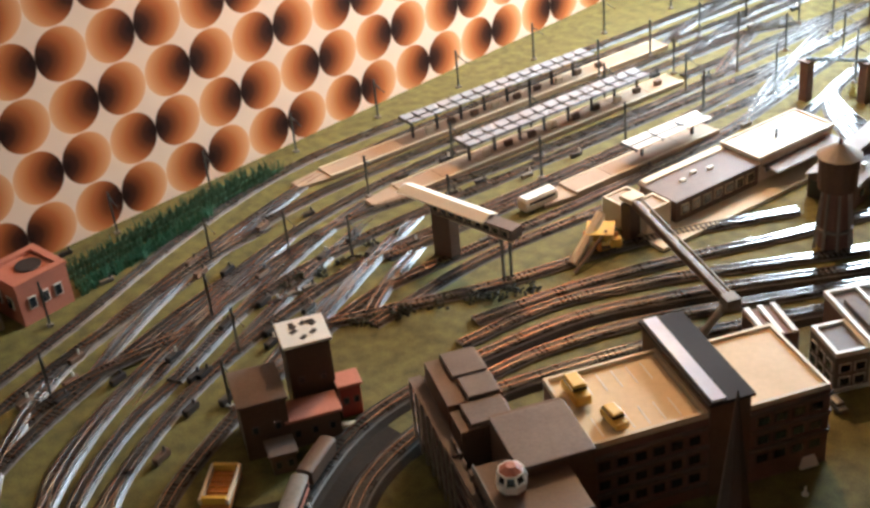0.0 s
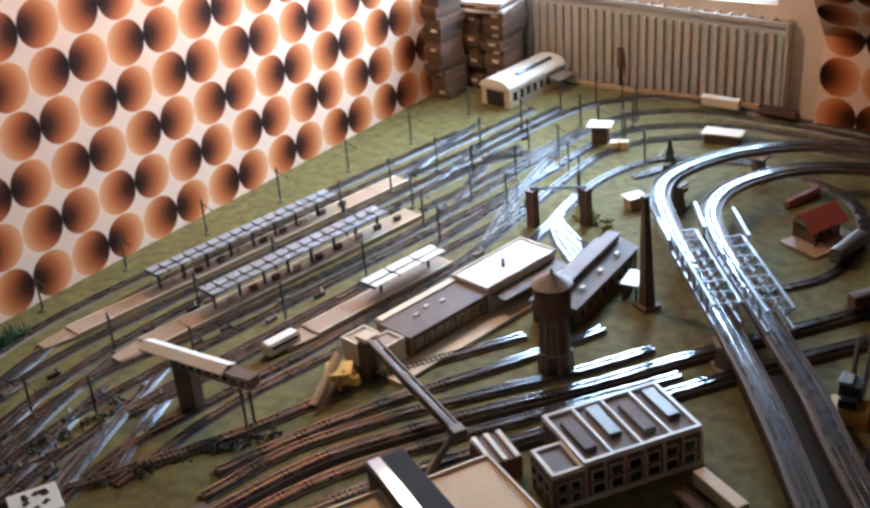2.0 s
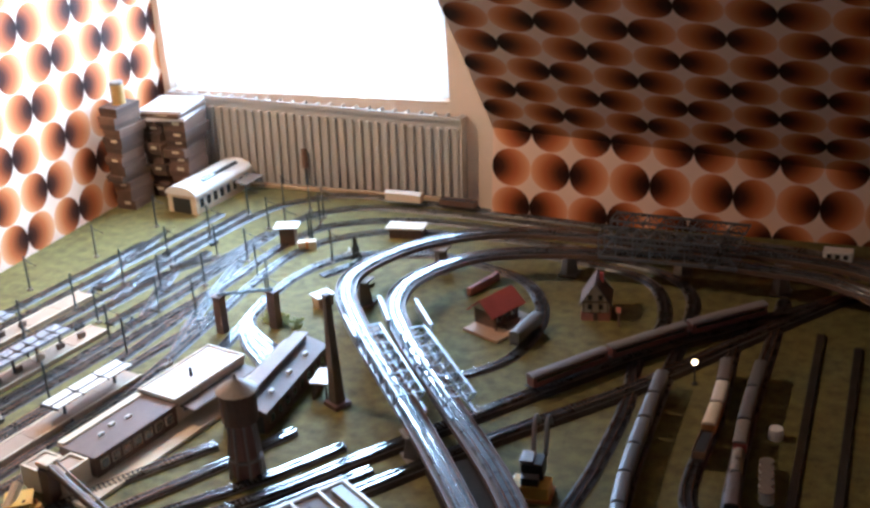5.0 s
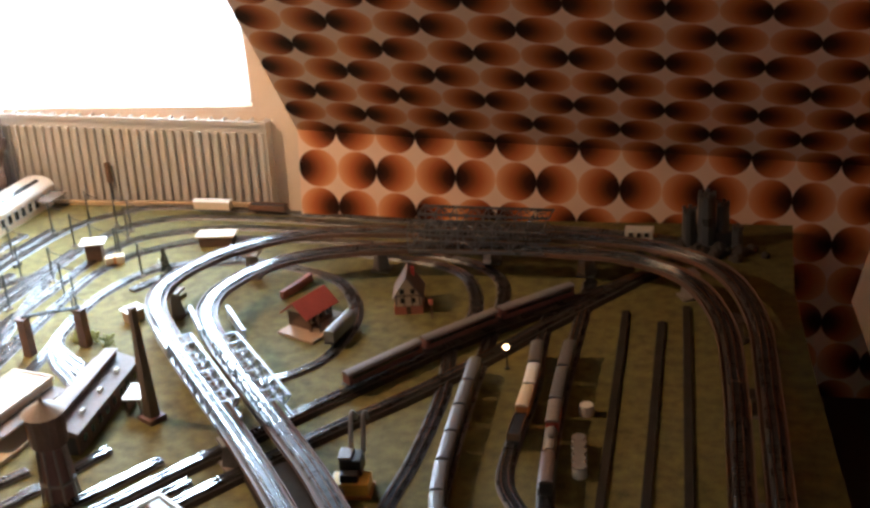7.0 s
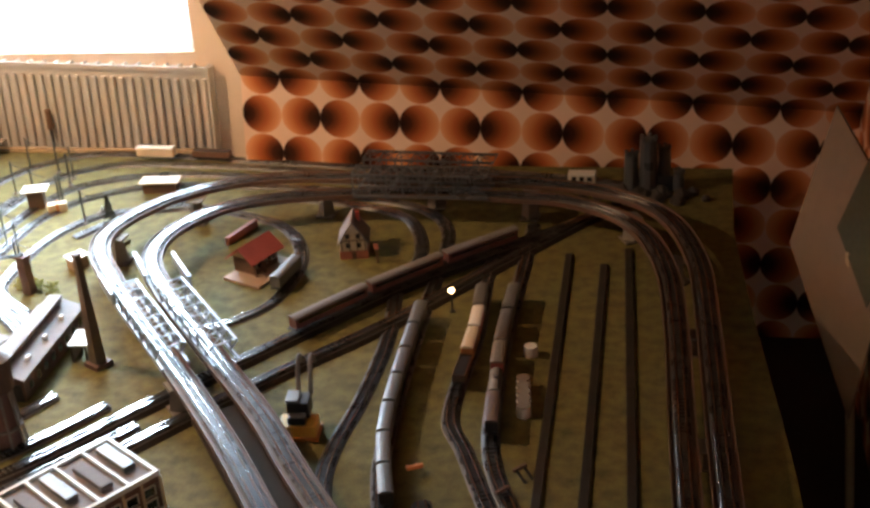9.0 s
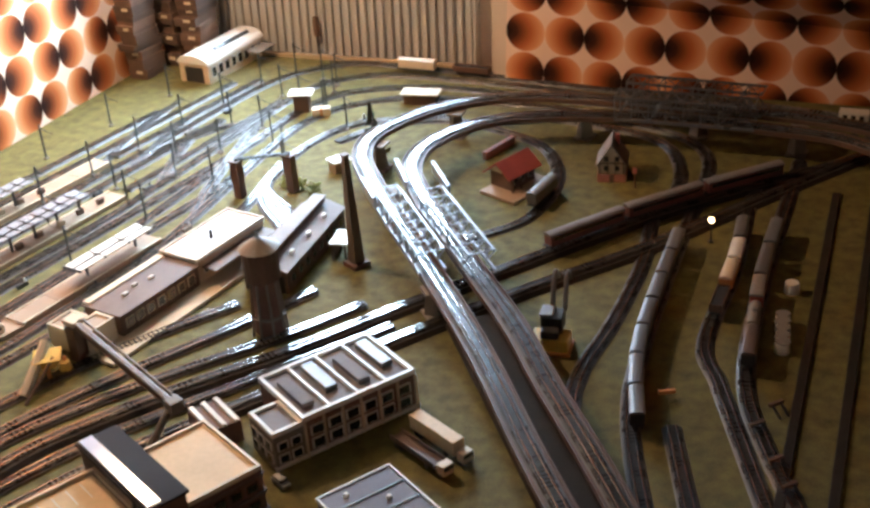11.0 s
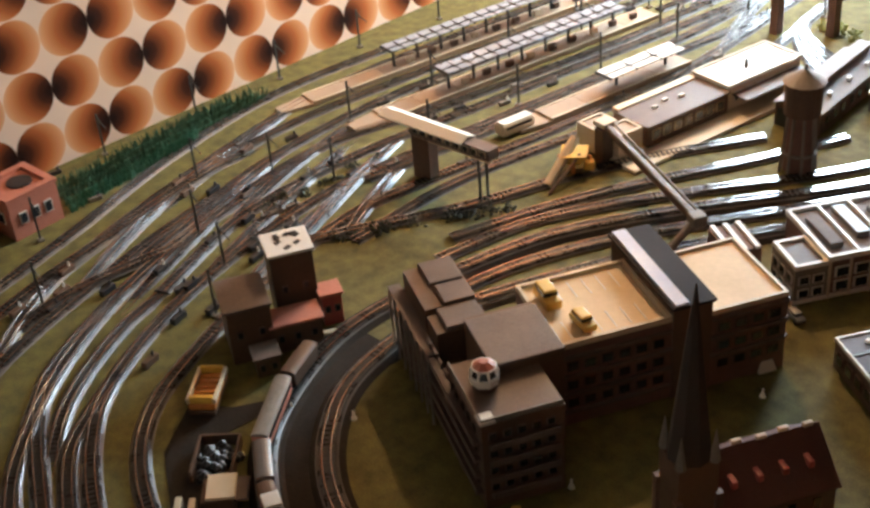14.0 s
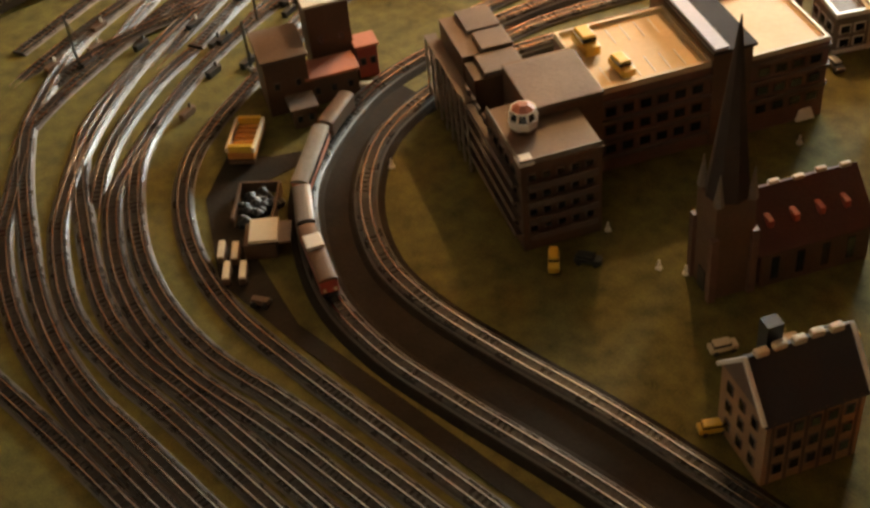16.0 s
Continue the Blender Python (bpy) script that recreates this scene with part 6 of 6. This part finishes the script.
consist([(2.38, 1.5), (2.36, 1.84), (2.32, 2.13), (2.3, 2.4)], 0.1, [(0.1, BROWN, BLACK, "dark brown goods wagon in the yard", "open"), (0.1, ORANGE, IVORY, "orange goods wagon with a cream roof", "van"), (0.1, RED, WHITE, "red goods wagon with a white roof", "van"), (0.11, STONE, SILVER, "grey covered wagon in the yard", "van")])
consist([(2.5, 1.38), (2.44, 1.77), (2.4, 2.27), (2.38, 2.5)], 0.03, [(0.12, BLACK, ROOFB, "dark goods wagon in the yard", "van"), (0.11, STONE, SILVER, "grey tank wagon in the yard", "tank"), (0.1, RED, STONE, "red goods wagon in the yard", "van"), (0.15, SILVER, SILVER, "long silver wagon in the yard", "van"), (0.13, STONE, SILVER, "long grey wagon in the yard", "van")])
for i in range(5):
    wagon_y = 1.52 + i * 0.028
    t = thing("white_drum", 2.545 - i * 0.006, wagon_y, 0, "white round drum stored beside the siding", "drum", 0, "stored drums")
    part("shell", cyl(bmesh.new(), 0, 0, 0.0, 0.026, 0.017, 0.015, 14), WHITE, t)
    part("rim", cyl(bmesh.new(), 0, 0, 0.026, 0.029, 0.0165, 0.0165, 14), STONE, t)
t = thing("white_drum", 2.51, 1.78, 0, "white round drum stored beside the siding", "drum", 0, "stored drums")
part("shell", cyl(bmesh.new(), 0, 0, 0.0, 0.026, 0.018, 0.016, 14), WHITE, t)
for x, y, a in ((2.56, 1.22, -40), (2.62, 1.12, -40), (2.58, 1.3, -40), (2.66, 1.05, -40)):
    t = thing("buffer_stop", x, y, 0, "dark buffer stop at the end of a siding", "buffer stop", a, "buffer stops")
    part("beam", boxes((0, 0, 0.018, 0.008, 0.034, 0.008), bev=0.001), BROWN, t)
    for s in (-1, 1):
        part("strut", rod(bmesh.new(), (0, s * 0.01, 0.018), (0.03, s * 0.01, 0.0), 0.003), BLACK, t)
t = thing("buffer_stop", 2.36, 1.27, 0, "orange buffer stop at the end of a siding", "buffer stop", 120, "buffer stops")
part("beam", boxes((0, 0, 0.016, 0.008, 0.036, 0.008), bev=0.001), ORANGE, t)
for s in (-1, 1):
    part("strut", rod(bmesh.new(), (0, s * 0.01, 0.016), (0.03, s * 0.01, 0.0), 0.003), ORANGE, t)
# long-distance train on the diagonal main line
consist(MAIN[0], 3.6, [(0.245, COACHR, ROOFG, "maroon express coach on the main line", "van")] * 3, 0.008)
# goods train on the near curve
goods = consist([(1.67, -0.36), (1.51, -0.335), (1.35, -0.255), (1.24, -0.16), (1.15, 0.0), (1.11, 0.14), (1.11, 0.29), (1.13, 0.44)], 0.14, [(0.15, RED, BROWN, "dark red diesel locomotive with a white cab roof", "van"), (0.1, BLACK, SILVER, "black goods van with a grey roof", "van"), (0.17, SALMON, STONE, "long tan covered wagon behind the locomotive", "van"), (0.1, BROWN, BROWN, "brown goods wagon on the curve", "van")], 0.008)
part("cab_roof", boxes((0.02, 0, 0.047, 0.034, 0.03, 0.008), bev=0.002), WHITE, goods[0], "white cab roof")
for s in (-1, 1):
    part("headlight", boxes((-0.0745, s * 0.009, 0.02, 0.003, 0.005, 0.005)), IVORY, goods[0])
# white and silver wagons on the inner loop and the back track
wagon(1.775, 2.06, 0, 84, 0.14, SILVER, SILVER, "silver railcar on the small loop", "van")
wagon(1.0, 2.86, 0, 2, 0.14, IVORY, WHITE, "cream flat wagon on the back track", "van")
wagon(1.2, 2.875, 0, -1, 0.14, BROWN, BLACK, "dark goods wagon on the back track", "open")

# ---- more near-side tracks, running beside the others ----
for r in ([(2.4, -0.762), (1.6, -0.772), (1.38, -0.77), (1.17, -0.735), (0.98, -0.66), (0.86, -0.575), (0.75, -0.49)],
          [(2.4, -0.655), (1.6, -0.667), (1.39, -0.675), (1.21, -0.655), (1.03, -0.575), (0.92, -0.49), (0.83, -0.41)],
          [(2.4, -0.54), (1.75, -0.57), (1.45, -0.598), (1.23, -0.56), (1.03, -0.46), (0.94, -0.36), (0.88, -0.27)]):
    track(r, "tinplate station track with two shiny steel rails")

# ---- crossing tracks of the station throat ----
for r in ([(1.141, -0.656, 0.0012), (0.934, -0.503, 0.0012), (0.742, -0.286, 0.0012), (0.598, -0.020, 0.0012), (0.523, 0.260, 0.0012), (0.473, 0.499, 0.0012)],
          [(0.739, -0.530, 0.0021), (0.664, -0.395, 0.0021), (0.571, -0.159, 0.0021), (0.485, 0.129, 0.0021), (0.410, 0.409, 0.0021)],
          [(0.530, -0.428, 0.0030), (0.477, -0.243, 0.0030), (0.405, 0.027, 0.0030), (0.340, 0.324, 0.0030), (0.328, 0.540, 0.0030)],
          [(1.073, -0.534, 0.0039), (0.894, -0.386, 0.0039), (0.753, -0.174, 0.0039), (0.673, 0.032, 0.0039)],
          [(0.620, -0.423, 0.0048), (0.563, -0.237, 0.0048), (0.568, -0.001, 0.0048), (0.585, 0.200, 0.0048)]):
    r = [(*r[0][:2], -0.013)] + r[1:-1] + [(*r[-1][:2], -0.013)]
    track(r, "tinplate crossover track in the station throat")

# ---- ceiling lamp over the layout ----
pl = thing("pendant_lamp", 0.42, 1.68, 1.49, "warm pendant lamp under an opaque shade over the layout", "lamp")
part("cable", cyl(bmesh.new(), 0, 0, 0.13, TOP - 1.49, 0.004, seg=8), BLACK, pl)
part("shade", cyl(bmesh.new(), 0, 0, -0.02, 0.14, 0.155, 0.1, 32, cap=False), BLACK, pl)
part("spider", boxes((0, 0, 0.137, 0.2, 0.005, 0.004), (0, 0, 0.137, 0.005, 0.2, 0.004)), BLACK, pl)
# tan board with a green panel, leaning at the far gable
def sheet(corners, push, thick):
    """A flat board from its four corners; its back lies behind it by thick along the normal."""
    nrm = Vector((0.741, 0.647, -0.18)).normalized()
    bm = bmesh.new()
    f = [bm.verts.new(Vector(c) + nrm * push) for c in corners]
    b = [bm.verts.new(Vector(c) + nrm * (push + thick)) for c in corners]
    bm.faces.new(f), bm.faces.new(b[::-1])
    for k in range(4):
        bm.faces.new((f[k], b[k], b[k - 1], f[k - 1]))
    return bm


cp = thing("panel_board", 3.268, 2.036, FLOOR, "dull tan board leaning in the corner with a green panel", "board")
part("board", sheet([(-0.074, 0.285, 1.079), (-0.167, 0.285, 0.696), (0.0, 0.0, 0.343), (0.088, 0.036, 0.881)], 0, 0.006), DOORP, cp)
part("panel", sheet([(-0.052, 0.181, 0.795), (0.01, 0.165, 0.993), (0.084, 0.038, 0.881), (0.026, 0.049, 0.641)], -0.004, 0.003), FELT, cp, "tilted dull green panel")
part("prop", rod(bmesh.new(), (0.03, 0.06, 0.0), (-0.02, 0.14, 0.75), 0.012, 6), WOOD, cp)
